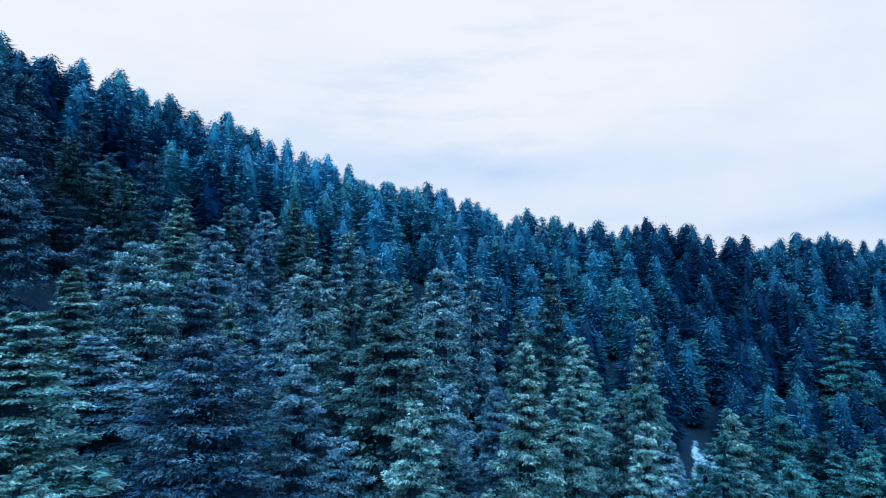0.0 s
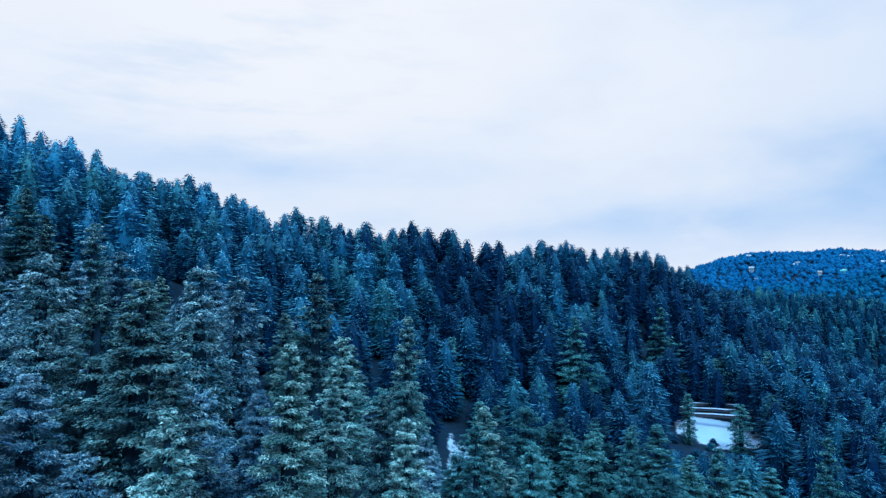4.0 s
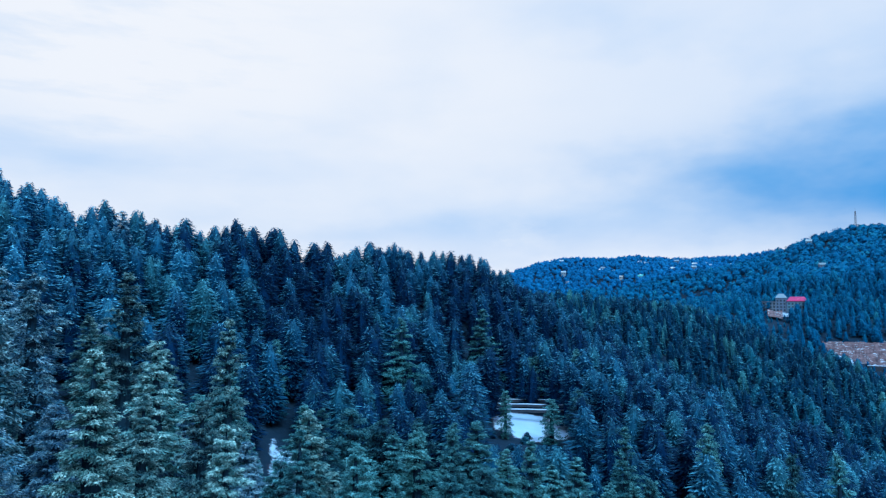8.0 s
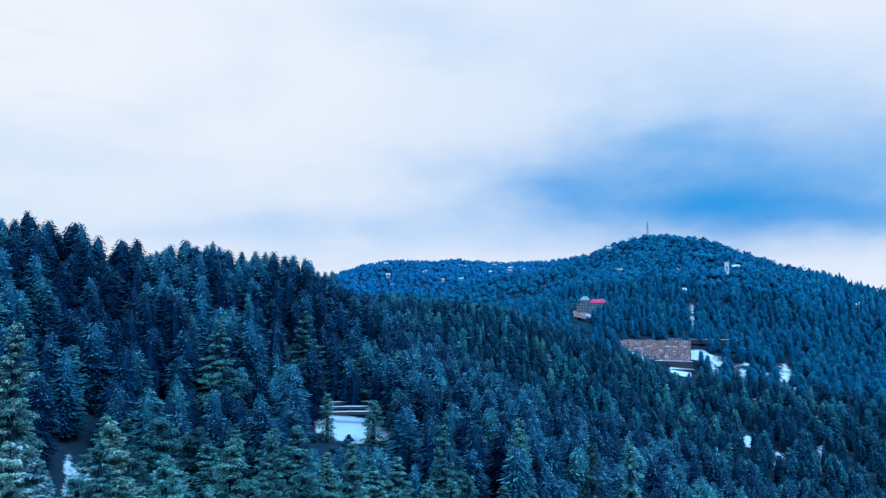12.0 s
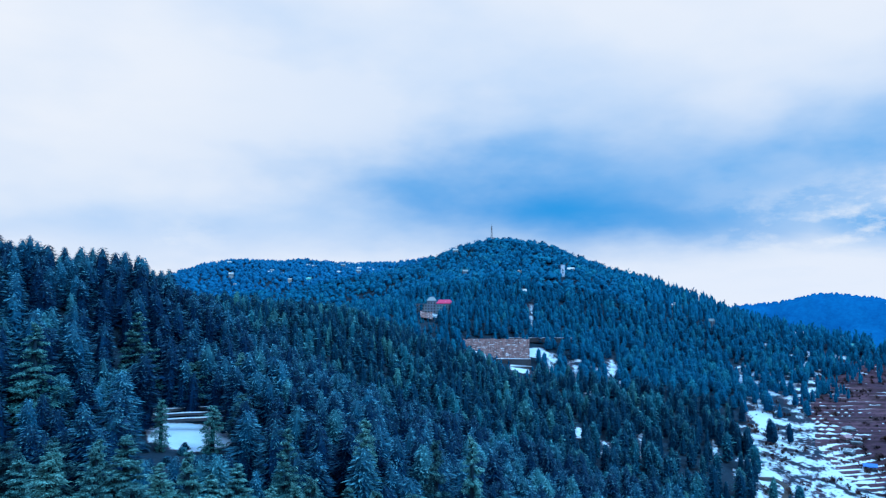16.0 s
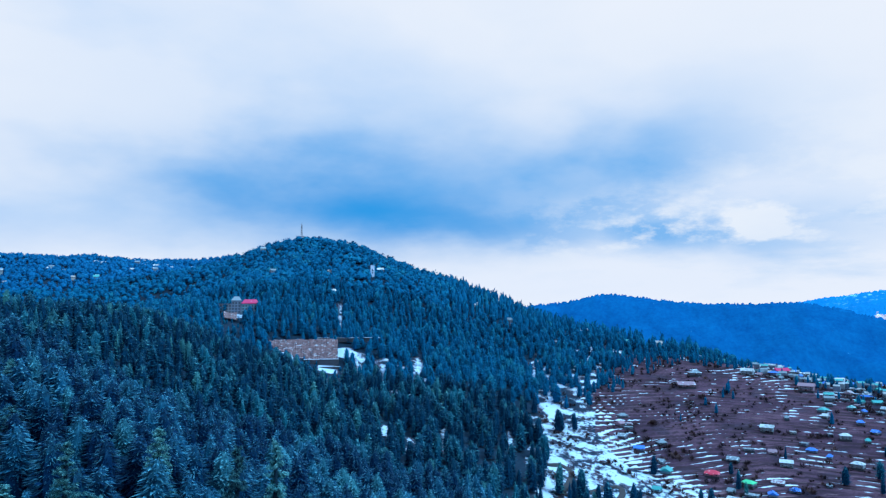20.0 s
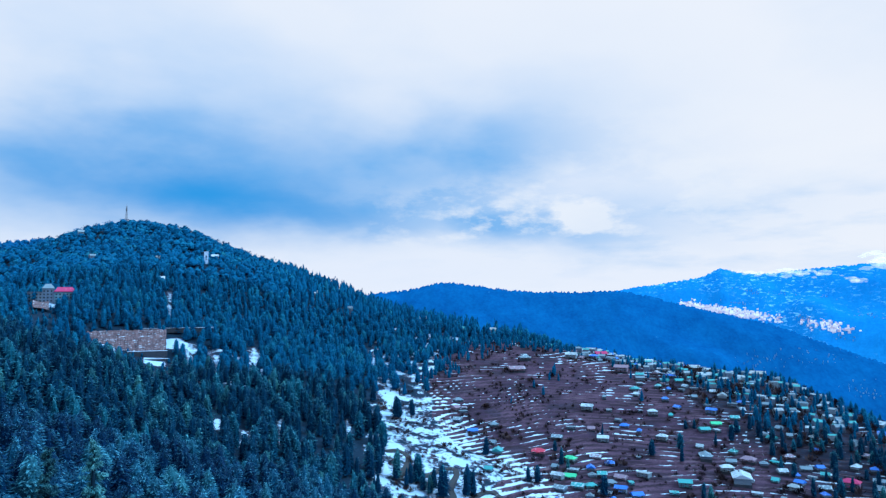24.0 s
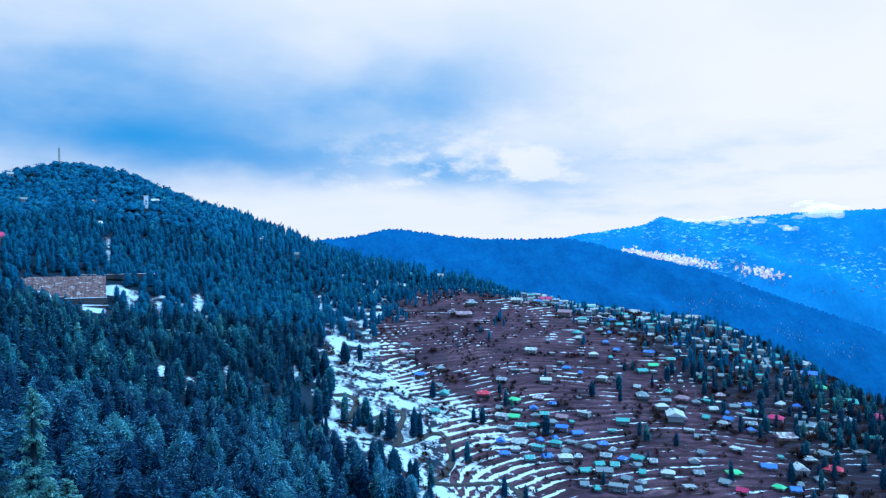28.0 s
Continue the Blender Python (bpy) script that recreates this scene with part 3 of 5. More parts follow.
def trunk_mesh(h, r):
    """A tapering, slightly bent trunk."""
    segs, rings = 7, 7
    t = np.linspace(0, 1, rings)
    rr = r * (1 - 0.93 * t) * (1 + 0.5 * np.exp(-t * 18))
    aa = np.arange(segs) * 2 * np.pi / segs
    bend = 0.012 * h * np.sin(t * 3)
    v = np.stack([np.outer(rr, np.cos(aa)) + bend[:, None], np.outer(rr, np.sin(aa)), np.repeat((t * h * 0.97 - 0.6)[:, None], segs, 1)], -1).reshape(-1, 3)
    i = np.arange(segs * rings).reshape(rings, segs)
    q = np.roll(i, -1, 1)
    f = np.stack([i[:-1], q[:-1], q[1:], i[1:]], -1).reshape(-1, 4)
    return arrays_mesh("trunk", v, f, [M_BARK], shade=True)


H0 = 20.0     # nominal height of every pattern tree
LOOKS = {"cedar": (4.2, M_CEDAR, "deodar cedar with frosted, layered drooping branches on the hillside"),
         "fir": (2.9, M_FIR, "slender dark fir with rime on its top and twig ends"),
         "broad": (4.0, M_FIR, "full rounded conifer thickly dusted with frost")}


def pattern_tree(kind, seed, fine, bare):
    rad, mat, label = LOOKS[kind]
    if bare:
        mat, label = M_CEDAR_SHADED, "conifer in shaded needle colours, with only a trace of rime"
    tiers = {"cedar": 17, "fir": 18, "broad": 17}[kind]
    args = ((tiers, 9, 34, 3), (tiers, 9, 54, 3), (tiers + 1, 10, 84, 3))[fine]
    v, t, f, inner = crown_arrays(seed, H0, rad, kind, *args)
    tree = tagged(new("conifer"), label, "tree", "conifers of the near wood")
    part("trunk", trunk_mesh(H0, 0.34), tree)
    part("crown", arrays_mesh("crown", v, t, [mat, M_CROWN_SHADE], {"frost": f}, inner), tree)
    return tree


PATTERNS = {}


def plant(kind, fine, pick, x, y, z, h, wide, turn):
    """One tree of a given height and crown width, on the ground at x, y."""
    # trees to the right of the first view get the shaded needle colours
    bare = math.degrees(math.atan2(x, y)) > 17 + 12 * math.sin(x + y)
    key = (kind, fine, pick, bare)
    m = Matrix.Translation((x, y, z)) @ Matrix.Rotation(turn, 4, "Z") @ Matrix.Diagonal((wide / (2 * LOOKS[kind][0]), wide / (2 * LOOKS[kind][0]), h / H0, 1))
    if key not in PATTERNS:
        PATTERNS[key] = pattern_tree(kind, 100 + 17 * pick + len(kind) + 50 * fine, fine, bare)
        PATTERNS[key].matrix_basis = m
        return PATTERNS[key]
    src = PATTERNS[key]
    made = copy_thing(src, Matrix.Identity(4))
    made.matrix_basis = m
    return made


# trees that stand out: bearing, rise of the tip, distance, crown width, kind
STANDING = [(-2.3, -7.6, 50, 6.5, "cedar"), (-2.0, -4.8, 61, 7.5, "cedar"), (-11.6, -5.0, 61, 5.5, "fir"), (-4.4, 1.9, 63, 10.0, "cedar"), (-11.0, 3.6, 72, 6.0, "fir"),
            (-7.4, 1.5, 70, 8.0, "cedar"), (-23.6, 4.5, 77, 7.5, "broad"), (-18.3, 4.4, 90, 5.5, "fir"), (-15.5, 4.2, 104, 5.5, "fir"), (-19.7, 1.5, 87, 6.0, "broad"),
            (-18.9, -2.8, 55, 9.0, "broad"), (-28.1, 2.6, 70, 8.0, "cedar"), (-31.1, -0.4, 53, 9.5, "cedar"), (-31.0, -11.2, 47, 5.0, "cedar"), (-17.1, 0.2, 73, 6.5, "cedar"),
            (-26.1, -2.3, 67, 6.5, "fir"), (6.7, -3.1, 65, 8.0, "cedar"), (-0.2, 2.9, 86, 7.0, "fir"), (4.4, -7.2, 75, 5.5, "fir")]
STANDING += [(-8.2, -10.8, 61, 5.0, "broad"), (10.1, -6.6, 73, 6.5, "cedar"), (16.1, -9.0, 73, 6.5, "cedar"), (16.1, -1.1, 107, 7.0, "cedar"), (2.6, 2.1, 94, 6.5, "fir"),
             (8.7, 2.4, 111, 9.0, "cedar"), (-29.1, 7.4, 107, 7.0, "broad"), (-26.3, 10.2, 133, 6.5, "broad"), (-20.9, 8.2, 109, 8.0, "cedar"), (-12.2, 8.1, 143, 7.0, "cedar"),
             (21.7, -9.6, 80, 6.5, "cedar"), (8.2, 6.9, 236, 5.0, "fir"), (10.9, -2.6, 97, 8.5, "cedar"), (14.3, -7.1, 78, 7.0, "cedar"), (26.1, -10.9, 89, 6.5, "cedar")]
STANDING += [(33.9, -9.7, 105, 6.0, "cedar"), (40.2, -10.7, 112, 6.5, "cedar"), (38.2, -7.0, 196, 3.6, "fir"), (41.9, -7.6, 196, 4.6, "fir"), (44.1, -6.8, 199, 5.2, "fir"),
             (49.4, -13.0, 90, 7.5, "cedar"), (59.4, -10.4, 114, 6.5, "cedar"), (36.4, -0.4, 230, 10.0, "cedar"), (29.7, -1.1, 190, 9.0, "cedar"), (40.5, -4.3, 240, 10.5, "broad"),
             (62.3, -10.3, 130, 6.5, "cedar"), (53.7, -9.0, 165, 5.0, "fir"), (43.9, -3.6, 240, 9.0, "cedar"), (47.6, -9.5, 147, 6.0, "cedar"), (12.4, 1.7, 205, 5.5, "fir"), (19.7, -2.9, 170, 4.5, "fir")]


def density(x, y):
    """Share of the ground under trees."""
    a, r = bearing(x, y)
    w = waves(x, y, 80, 41)
    d = np.ones_like(x) * 0.97
    d = np.where(r < 46, 0, d) * (1 - 0.25 * (1 - smooth(r, 75, 120)))
    d *= 1 - 0.97 * snow_slope(x, y)          # open slope and fields
    d *= 1 - smooth(a + w * 1.0, 84.0, 86.0) * (1 - smooth(r, 640, 700))
    d *= 1 - smooth(a + w * 1.2, 76, 79.5) * 0.30 * smooth(r, 300, 340) * (1 - smooth(r, 600, 680))
    d *= 1 - smooth(a + w * 2.5, 86, 90) * (1 - smooth(r + w * 22, 745, 800))
    d *= 1 - smooth(a, 97, 101) * (1 - smooth(r, 1000, 1100))
    for az, r0, ww, dd, s in CLEARINGS:
        d *= 1 - ellipse(x, y, az, r0, ww * 1.05, dd)
    # groups of trees on the snowy slope, among the fields and along the edge above the gorge
    for az, r0, ww, dd, am in [(83.6, 425, 10, 15, 0.95), (85.0, 418, 7, 12, 0.95), (83.2, 470, 9, 16, 0.8), (87.2, 424, 9, 12, 0.95), (88.2, 416, 7, 12, 0.95), (90.8, 426, 7, 13, 0.95), (88.0, 345, 8, 14, 0.95), (90.7, 345, 9, 16, 0.95), (91.6, 362, 7, 14, 0.9),
                               (85.0, 318, 20, 22, 0.95), (89.5, 298, 22, 14, 0.95), (94.3, 452, 4, 6, 0.9), (93.6, 398, 4, 6, 0.9), (97.6, 372, 5, 7, 0.9), (83.5, 760, 9, 30, 0.5), (90, 815, 60, 26, 0.9), (95.5, 830, 26, 18, 0.8), (87.2, 655, 8, 14, 0.9), (85.8, 690, 8, 22, 0.85), (82.6, 640, 9, 34, 0.9), (88.6, 735, 9, 16, 0.7), (84.6, 545, 7, 14, 0.8), (82.6, 505, 8, 18, 0.9),
                               (86.6, 560, 7, 14, 0.6), (86, 640, 24, 30, 0.55), (89.5, 660, 8, 10, 0.9), (97.6, 690, 10, 13, 1.0), (103.8, 735, 13, 26, 1.0), (106, 700, 9, 14, 0.5)]:
        d = np.maximum(d, am * ellipse(x, y, az, r0, ww, dd))
    edge = smooth(a + w * 1.5, 109, 113) * smooth(r + w * 26, 585 - (a - 112) * 9.5, 625 - (a - 112) * 9.5) * (1 - smooth(r, 760, 800))
    d = np.maximum(d, 0.97 * edge * (a < 129))
    d *= 1 - 0.25 * broken_slope(x, y)
    d = np.maximum(d, 0.016 * terraced(x, y) + 0.34 * brush(x, y))
    return d


def scatter(spacing, near, far, az_lo, az_hi, seed):
    rg = np.random.default_rng(seed)
    g = np.arange(-far, far, spacing)
    X, Y = np.meshgrid(g, g)
    X = X + rg.uniform(-0.42, 0.42, X.shape) * spacing
    Y = Y + rg.uniform(-0.42, 0.42, Y.shape) * spacing
    X, Y = X.ravel(), Y.ravel()
    a, r = bearing(X, Y)
    ok = (r > near) & (r <= far) & (a > az_lo) & (a < az_hi)
    ok &= ~((r > 268) & (a < 22)) & ~((r > 350) & (a < 37)) & ~((r > 1400) & (a > 60))
    X, Y = X[ok], Y[ok]
    ok = rg.uniform(0, 1, len(X)) < density(X, Y)
    X, Y = X[ok], Y[ok]
    return X, Y, land(X, Y)[0], rg


def near_wood():
    rg = np.random.default_rng(77)
    taken = []
    for az, rise, r, slim, kind in STANDING:
        wide = slim * {"cedar": 1.55, "fir": 1.25, "broad": 1.3}[kind]
        x, y = at(az, r)
        z = height(x, y)
        tip = r * math.tan(radians(rise))
        h = min(max(tip - z, 7.0), 34.0)
        plant(kind, 2 if r < 82 else int(r < 130), int(rg.integers(0, 3)), x, y, tip - h if tip - z > 7 else z, h, wide, rg.uniform(0, 6.28))
        taken.append((x, y, wide))
    T = np.array(taken)
    X, Y, Z, _ = scatter(7.8, 46, 190, -46, 92, 5)
    gap = np.sqrt((X[:, None] - T[None, :, 0]) ** 2 + (Y[:, None] - T[None, :, 1]) ** 2) - T[None, :, 2] * 0.36
    a, r = bearing(X, Y)
    # thin out trees between the camera and those that stand out
    ta, tr = bearing(T[:, 0], T[:, 1])
    front = (np.abs(a[:, None] - ta[None, :]) < np.degrees(T[None, :, 2] * 0.5 / tr[None, :])) & (r[:, None] < tr[None, :]) & (r[:, None] > tr[None, :] * 0.55) & (tr[None, :] < 116)
    hidden = front.any(1)
    ok = (gap.min(1) > 0.8) & (~hidden | (rg.uniform(0, 1, len(X)) < 0.42))
    X, Y, Z, r = X[ok], Y[ok], Z[ok], r[ok]
    order = np.argsort(r)
    X, Y, Z, r = X[order], Y[order], Z[order], r[order]
    things = 300 - len(STANDING)
    for i in range(min(things, len(X))):
        kind = ("cedar", "cedar", "fir", "fir", "broad")[int(rg.integers(0, 5))]
        h = rg.uniform(12, 21) * (0.7 if rg.uniform() < 0.25 else 1)
        b = math.degrees(math.atan2(X[i], Y[i]))
        # tops stay under the camera's line of sight to the two clearings
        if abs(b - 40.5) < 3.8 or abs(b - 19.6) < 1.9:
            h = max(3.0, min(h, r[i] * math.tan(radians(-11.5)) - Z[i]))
        wide = h * {"cedar": 0.62, "fir": 0.36, "broad": 0.46}[kind] * rg.uniform(0.85, 1.2)
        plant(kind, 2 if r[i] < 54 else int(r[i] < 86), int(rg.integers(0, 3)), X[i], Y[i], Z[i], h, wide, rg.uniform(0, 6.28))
    return X[things:], Y[things:], Z[things:]


def far_tree(seed, rows, segs, kind="fir", rime=1.0):
    """A tree of height 1 and half-width 1 for the middle distance: flat overlapping plumes, tier above tier, on a core
    darkened as shade.
    """
    rg = np.random.default_rng(seed)
    V, T, F, c = [], [], [], 0
    lo = 0.08
    dz = (0.985 - lo) / rows
    ph = rg.uniform(0, 6, 4)
    for k in range(rows):
        u = lo + dz * (k + 0.5)
        n = max(4, int(round(segs * (0.30 + 0.70 * float(outline(kind, u))))))
        a = (np.arange(n) + rg.uniform(0, 1)) * 2 * np.pi / n + rg.uniform(-0.5, 0.5, n) * 2 * np.pi / n
        uk = np.clip(u + rg.uniform(-0.45, 0.45, n) * dz, lo, 0.985)
        lump = 0.15 * np.sin(2 * a + ph[0] + 5 * u) + 0.14 * np.sin(3 * a + 11 * u + ph[1]) + 0.10 * np.sin(40 * u + ph[2])
        r = outline(kind, uk) * (1 + lump) * rg.uniform(0.78, 1.10, n)
        half = np.pi / n * rg.uniform(0.7, 1.5, n)
        skew = rg.uniform(-0.8, 0.8, n) * half
        r_in, r_tip = r * rg.uniform(0.50, 0.75, n), r * rg.uniform(0.90, 1.14, n) + 0.03
        zl, zr = uk + dz * rg.uniform(-0.2, 0.8, n), uk + dz * rg.uniform(-0.2, 0.8, n)
        z0 = uk - dz * rg.uniform(-0.4, 0.7, n)
        V += [np.stack([r_in * np.cos(a - half), r_in * np.sin(a - half), zl], 1), np.stack([r_in * np.cos(a + half), r_in * np.sin(a + half), zr], 1),
              np.stack([r_tip * np.cos(a + skew), r_tip * np.sin(a + skew), z0], 1)]
        i = np.arange(n) + c
        T.append(np.stack([i, i + n, i + 2 * n], 1))
        # rime on tips and tops; painted shade in the plume roots and hollows
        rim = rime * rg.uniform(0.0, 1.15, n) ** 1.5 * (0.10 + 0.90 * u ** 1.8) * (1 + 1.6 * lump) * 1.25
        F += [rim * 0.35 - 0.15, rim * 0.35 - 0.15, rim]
        c += 3 * n
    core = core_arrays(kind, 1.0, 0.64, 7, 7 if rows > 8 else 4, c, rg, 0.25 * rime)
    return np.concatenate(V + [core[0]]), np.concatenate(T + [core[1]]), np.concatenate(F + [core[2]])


def clump(seed, m, rows, rime):
    """A broad-headed tree far off, height and half-width 1: a lumpy, leafy dome with loose tufts."""
    rg = np.random.default_rng(seed)
    v, t, f = core_arrays("broad", 1.0, 0.86, m, rows, 0, rg, rime)
    v = v + rg.normal(0, 0.06, v.shape)
    n = 3 * m
    a, u = rg.uniform(0, 2 * np.pi, n), rg.uniform(0.15, 0.95, n)
    r = outline("broad", u) * rg.uniform(0.75, 1.0, n)
    c = np.stack([r * np.cos(a), r * np.sin(a), u], 1)
    w = 0.24
    tv = [c + rg.normal(0, w, (n, 3)) * np.array([1, 1, 0.5]) for _ in range(3)]
    i = np.arange(n) + len(v)
    fr = rime * rg.uniform(0, 1.2, n) * u
    return np.concatenate([v] + tv), np.concatenate([t, np.stack([i, i + n, i + 2 * n], 1)]), np.concatenate([f, fr, fr, fr])


def wood_mesh(name, X, Y, Z, H, W, patterns, mat, rg):
    """Many trees as one mesh: each a turned and stretched copy of a pattern of height and half-width 1."""
    V, T, F, N, c = [], [], [], [], 0
    pick = rg.integers(0, len(patterns), len(X))
    turn = rg.uniform(0, 2 * np.pi, len(X))
    # rime thins with bearing, from left to right of the first view
    RIME = 1.15 - 0.62 * smooth(bearing(X, Y)[0], -12, 26)
    # nearby trees share a tone, darkened by bearing to paint in the duller side
    tone = np.clip(0.66 - 0.42 * smooth(bearing(X, Y)[0], -14, 24) + 0.26 * waves(X, Y, 95, 3) + rg.uniform(-0.32, 0.32, len(X)), 0, 1)
    for p, (v, t, f) in enumerate(patterns):
        k = np.where(pick == p)[0]
        if not len(k):
            continue
        co, si = np.cos(turn[k])[:, None], np.sin(turn[k])[:, None]
        lean = rg.uniform(-0.035, 0.035, (len(k), 2))
        vx = (v[None, :, 0] * co - v[None, :, 1] * si) * W[k][:, None] + X[k][:, None] + lean[:, :1] * v[None, :, 2] * H[k][:, None]
        vy = (v[None, :, 0] * si + v[None, :, 1] * co) * W[k][:, None] + Y[k][:, None] + lean[:, 1:] * v[None, :, 2] * H[k][:, None]
        vz = v[None, :, 2] * H[k][:, None] + Z[k][:, None]
        V.append(np.stack([vx, vy, vz], -1).reshape(-1, 3))
        T.append((t[None] + (np.arange(len(k)) * len(v))[:, None, None] + c).reshape(-1, 3))
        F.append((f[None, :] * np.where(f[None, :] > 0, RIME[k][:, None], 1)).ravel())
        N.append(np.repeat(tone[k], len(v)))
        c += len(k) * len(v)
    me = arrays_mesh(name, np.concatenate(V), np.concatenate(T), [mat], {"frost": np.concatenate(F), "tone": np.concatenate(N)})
    return new(name, me)


# the wood behind the nearest trees
X1, Y1, Z1 = near_wood()
X2, Y2, Z2, RG = scatter(7.4, 190, 340, -46, 95, 6)
X1, Y1, Z1 = np.concatenate([X1, X2]), np.concatenate([Y1, Y2]), np.concatenate([Z1, Z2])
A1, D1 = bearing(X1, Y1)
# trees before the two clearings, kept below the camera's line of sight to them
SIGHT_CAP = np.where((np.abs(A1 - 40.5) < 3.8) & (D1 < 206), -11.0, np.where((np.abs(A1 - 19.6) < 1.9) & (D1 < 150), -13.5, 60.0))
ROOM = D1 * np.tan(np.radians(SIGHT_CAP)) - Z1
for name, ok, args in (("forest", D1 < 225, (44, 32)), ("forest_upslope", D1 >= 225, (34, 25))):
    n1 = int(ok.sum())
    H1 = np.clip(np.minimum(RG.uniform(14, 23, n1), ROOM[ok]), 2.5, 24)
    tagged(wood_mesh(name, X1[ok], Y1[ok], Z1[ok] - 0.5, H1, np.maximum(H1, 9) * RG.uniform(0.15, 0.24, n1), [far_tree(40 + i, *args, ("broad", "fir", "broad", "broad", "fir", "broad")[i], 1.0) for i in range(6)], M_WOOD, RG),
           "dense frosted conifer forest on the hillside", "forest", kind="stuff")
X3, Y3, Z3, RG3 = scatter(8.4, 340, 900, 34, 129, 8)
A3, D3 = bearing(X3, Y3)
H3 = RG3.uniform(12, 21, len(X3)) * (1 - 0.32 * terraced(X3, Y3))
# trees before the quarry and the hotel's bank, cut to fit the camera's line of sight
ROOM3 = D3 * np.tan(np.radians(np.where((A3 > 61.2) & (A3 < 67.6) & (D3 > 430) & (D3 < 680), np.clip(-2.7 - (A3 - 61.5) * 0.62 + 0.35 * np.sin(A3 * 9), -5.6, -2.7), np.where((A3 > 57.9) & (A3 < 59.7) & (D3 < 735), -1.5, 60.0)))) - Z3
H3 = np.clip(np.minimum(H3 * (1 - 0.2 * (D3 > 600)), ROOM3), 4.5, 21)
W3 = H3 * RG3.uniform(0.16, 0.27, len(H3)) * (1 + 0.4 * (D3 > 600) * (1 - terraced(X3, Y3)))
FAR_LOOKS = [far_tree(s, 19, 14, k, 0.9) for s, k in enumerate(("fir", "broad", "broad", "fir", "cedar", "broad"))]
for name, ok, mat in (("forest_beyond", D3 < 600, M_SADDLE), ("forest_at_hill_foot", D3 >= 600, M_HILL_HAZE)):
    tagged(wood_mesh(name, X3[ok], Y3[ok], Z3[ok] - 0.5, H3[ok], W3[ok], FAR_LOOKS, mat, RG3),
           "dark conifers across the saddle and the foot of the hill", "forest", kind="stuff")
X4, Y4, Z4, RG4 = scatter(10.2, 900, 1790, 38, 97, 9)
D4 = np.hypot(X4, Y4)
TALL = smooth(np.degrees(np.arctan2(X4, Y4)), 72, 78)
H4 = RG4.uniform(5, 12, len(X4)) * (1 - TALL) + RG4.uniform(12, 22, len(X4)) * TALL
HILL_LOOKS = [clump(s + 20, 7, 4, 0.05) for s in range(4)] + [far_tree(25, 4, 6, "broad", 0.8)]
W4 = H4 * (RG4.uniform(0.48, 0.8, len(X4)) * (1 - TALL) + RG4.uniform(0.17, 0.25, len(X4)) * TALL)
for name, ok, mat, label in (("forest_on_hill", D4 < 1400, M_HILL_HAZE, "blue-green woods on the round hill"), ("forest_on_ridge", D4 >= 1400, M_RIDGE_HAZE, "hazy blue woods along the far ridge")):
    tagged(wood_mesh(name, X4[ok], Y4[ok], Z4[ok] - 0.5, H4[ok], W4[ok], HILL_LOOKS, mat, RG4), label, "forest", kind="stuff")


# ---- building materials ----
def paint(name, col, worn, rough=0.6):
    k = Nodes(name, rough, 0.3)
    n = k.noise(0.7, 5, local=True)
    c = k.mix(k.ramp(n, 0.35, 0.75), col, worn)
    c = k.mix(k.math("MULTIPLY", k.random(), 0.3), c, tuple(v * 0.6 for v in col))
    return k.done(c)


def roof_mat(name, col, snow):
    """Ribbed sheet roofing, faded in patches, with snow left on part of it."""
    k = Nodes(name, 0.55, 0.4)
    c = k.mix(k.noise(0.5, 4, local=True), col, tuple(0.8 * v + 0.03 for v in col))
    n = k.math("ADD", k.noise(0.35, 5, local=True, rough=0.65), k.math("MULTIPLY", k.math("SUBTRACT", k.random(), 0.5), 0.25))
    c = k.mix(k.ramp(n, 0.72 - snow, 0.78 - snow), c, (0.42, 0.58, 0.78))
    w = k.n.new("ShaderNodeTexWave")
    w.inputs["Scale"].default_value = 2.2
    k.l.new(k.n.new("ShaderNodeTexCoord").outputs["Object"], w.inputs[0])
    k.bump(w.outputs["Fac"], 0.3, 0.05)
    return k.done(c)


ROOFS = {"teal": ((0.01, 0.36, 0.44), 0.08), "green": ((0.02, 0.62, 0.34), 0.02), "blue": ((0.005, 0.18, 0.80), 0.03), "red": ((0.55, 0.02, 0.09), 0.02),
         "magenta": ((0.46, 0.006, 0.14), 0.0), "grey": ((0.13, 0.24, 0.36), 0.12), "white": ((0.26, 0.38, 0.50), 0.22), "cream": ((0.30, 0.37, 0.44), 0.16), "pink": ((0.24, 0.18, 0.29), 0.16)}
WALLS = {"teal": (0.10, 0.25, 0.38), "green": (0.17, 0.27, 0.37), "blue": (0.16, 0.25, 0.40), "red": (0.28, 0.15, 0.26), "magenta": (0.26, 0.18, 0.34),
         "grey": (0.11, 0.18, 0.30), "white": (0.19, 0.30, 0.43), "cream": (0.27, 0.34, 0.42), "pink": (0.24, 0.19, 0.30)}
M_ROOF = {k: roof_mat("roof_" + k, *v) for k, v in ROOFS.items()}
M_WALL = {k: paint("wall_" + k, v, tuple(0.6 * c for c in v), 0.85) for k, v in WALLS.items()}
M_GLASS = paint("window_glass", (0.02, 0.03, 0.05), (0.05, 0.07, 0.10), 0.15)
M_DOOR = paint("door_wood", (0.10, 0.06, 0.05), (0.05, 0.035, 0.03), 0.7)
M_FRAME = paint("frame_paint", (0.45, 0.48, 0.52), (0.3, 0.32, 0.36), 0.6)
M_STONE = paint("rough_stone", (0.040, 0.055, 0.085), (0.020, 0.030, 0.050), 0.95)
M_STEEL = paint("galvanised_steel", (0.16, 0.19, 0.24), (0.10, 0.12, 0.16), 0.5)
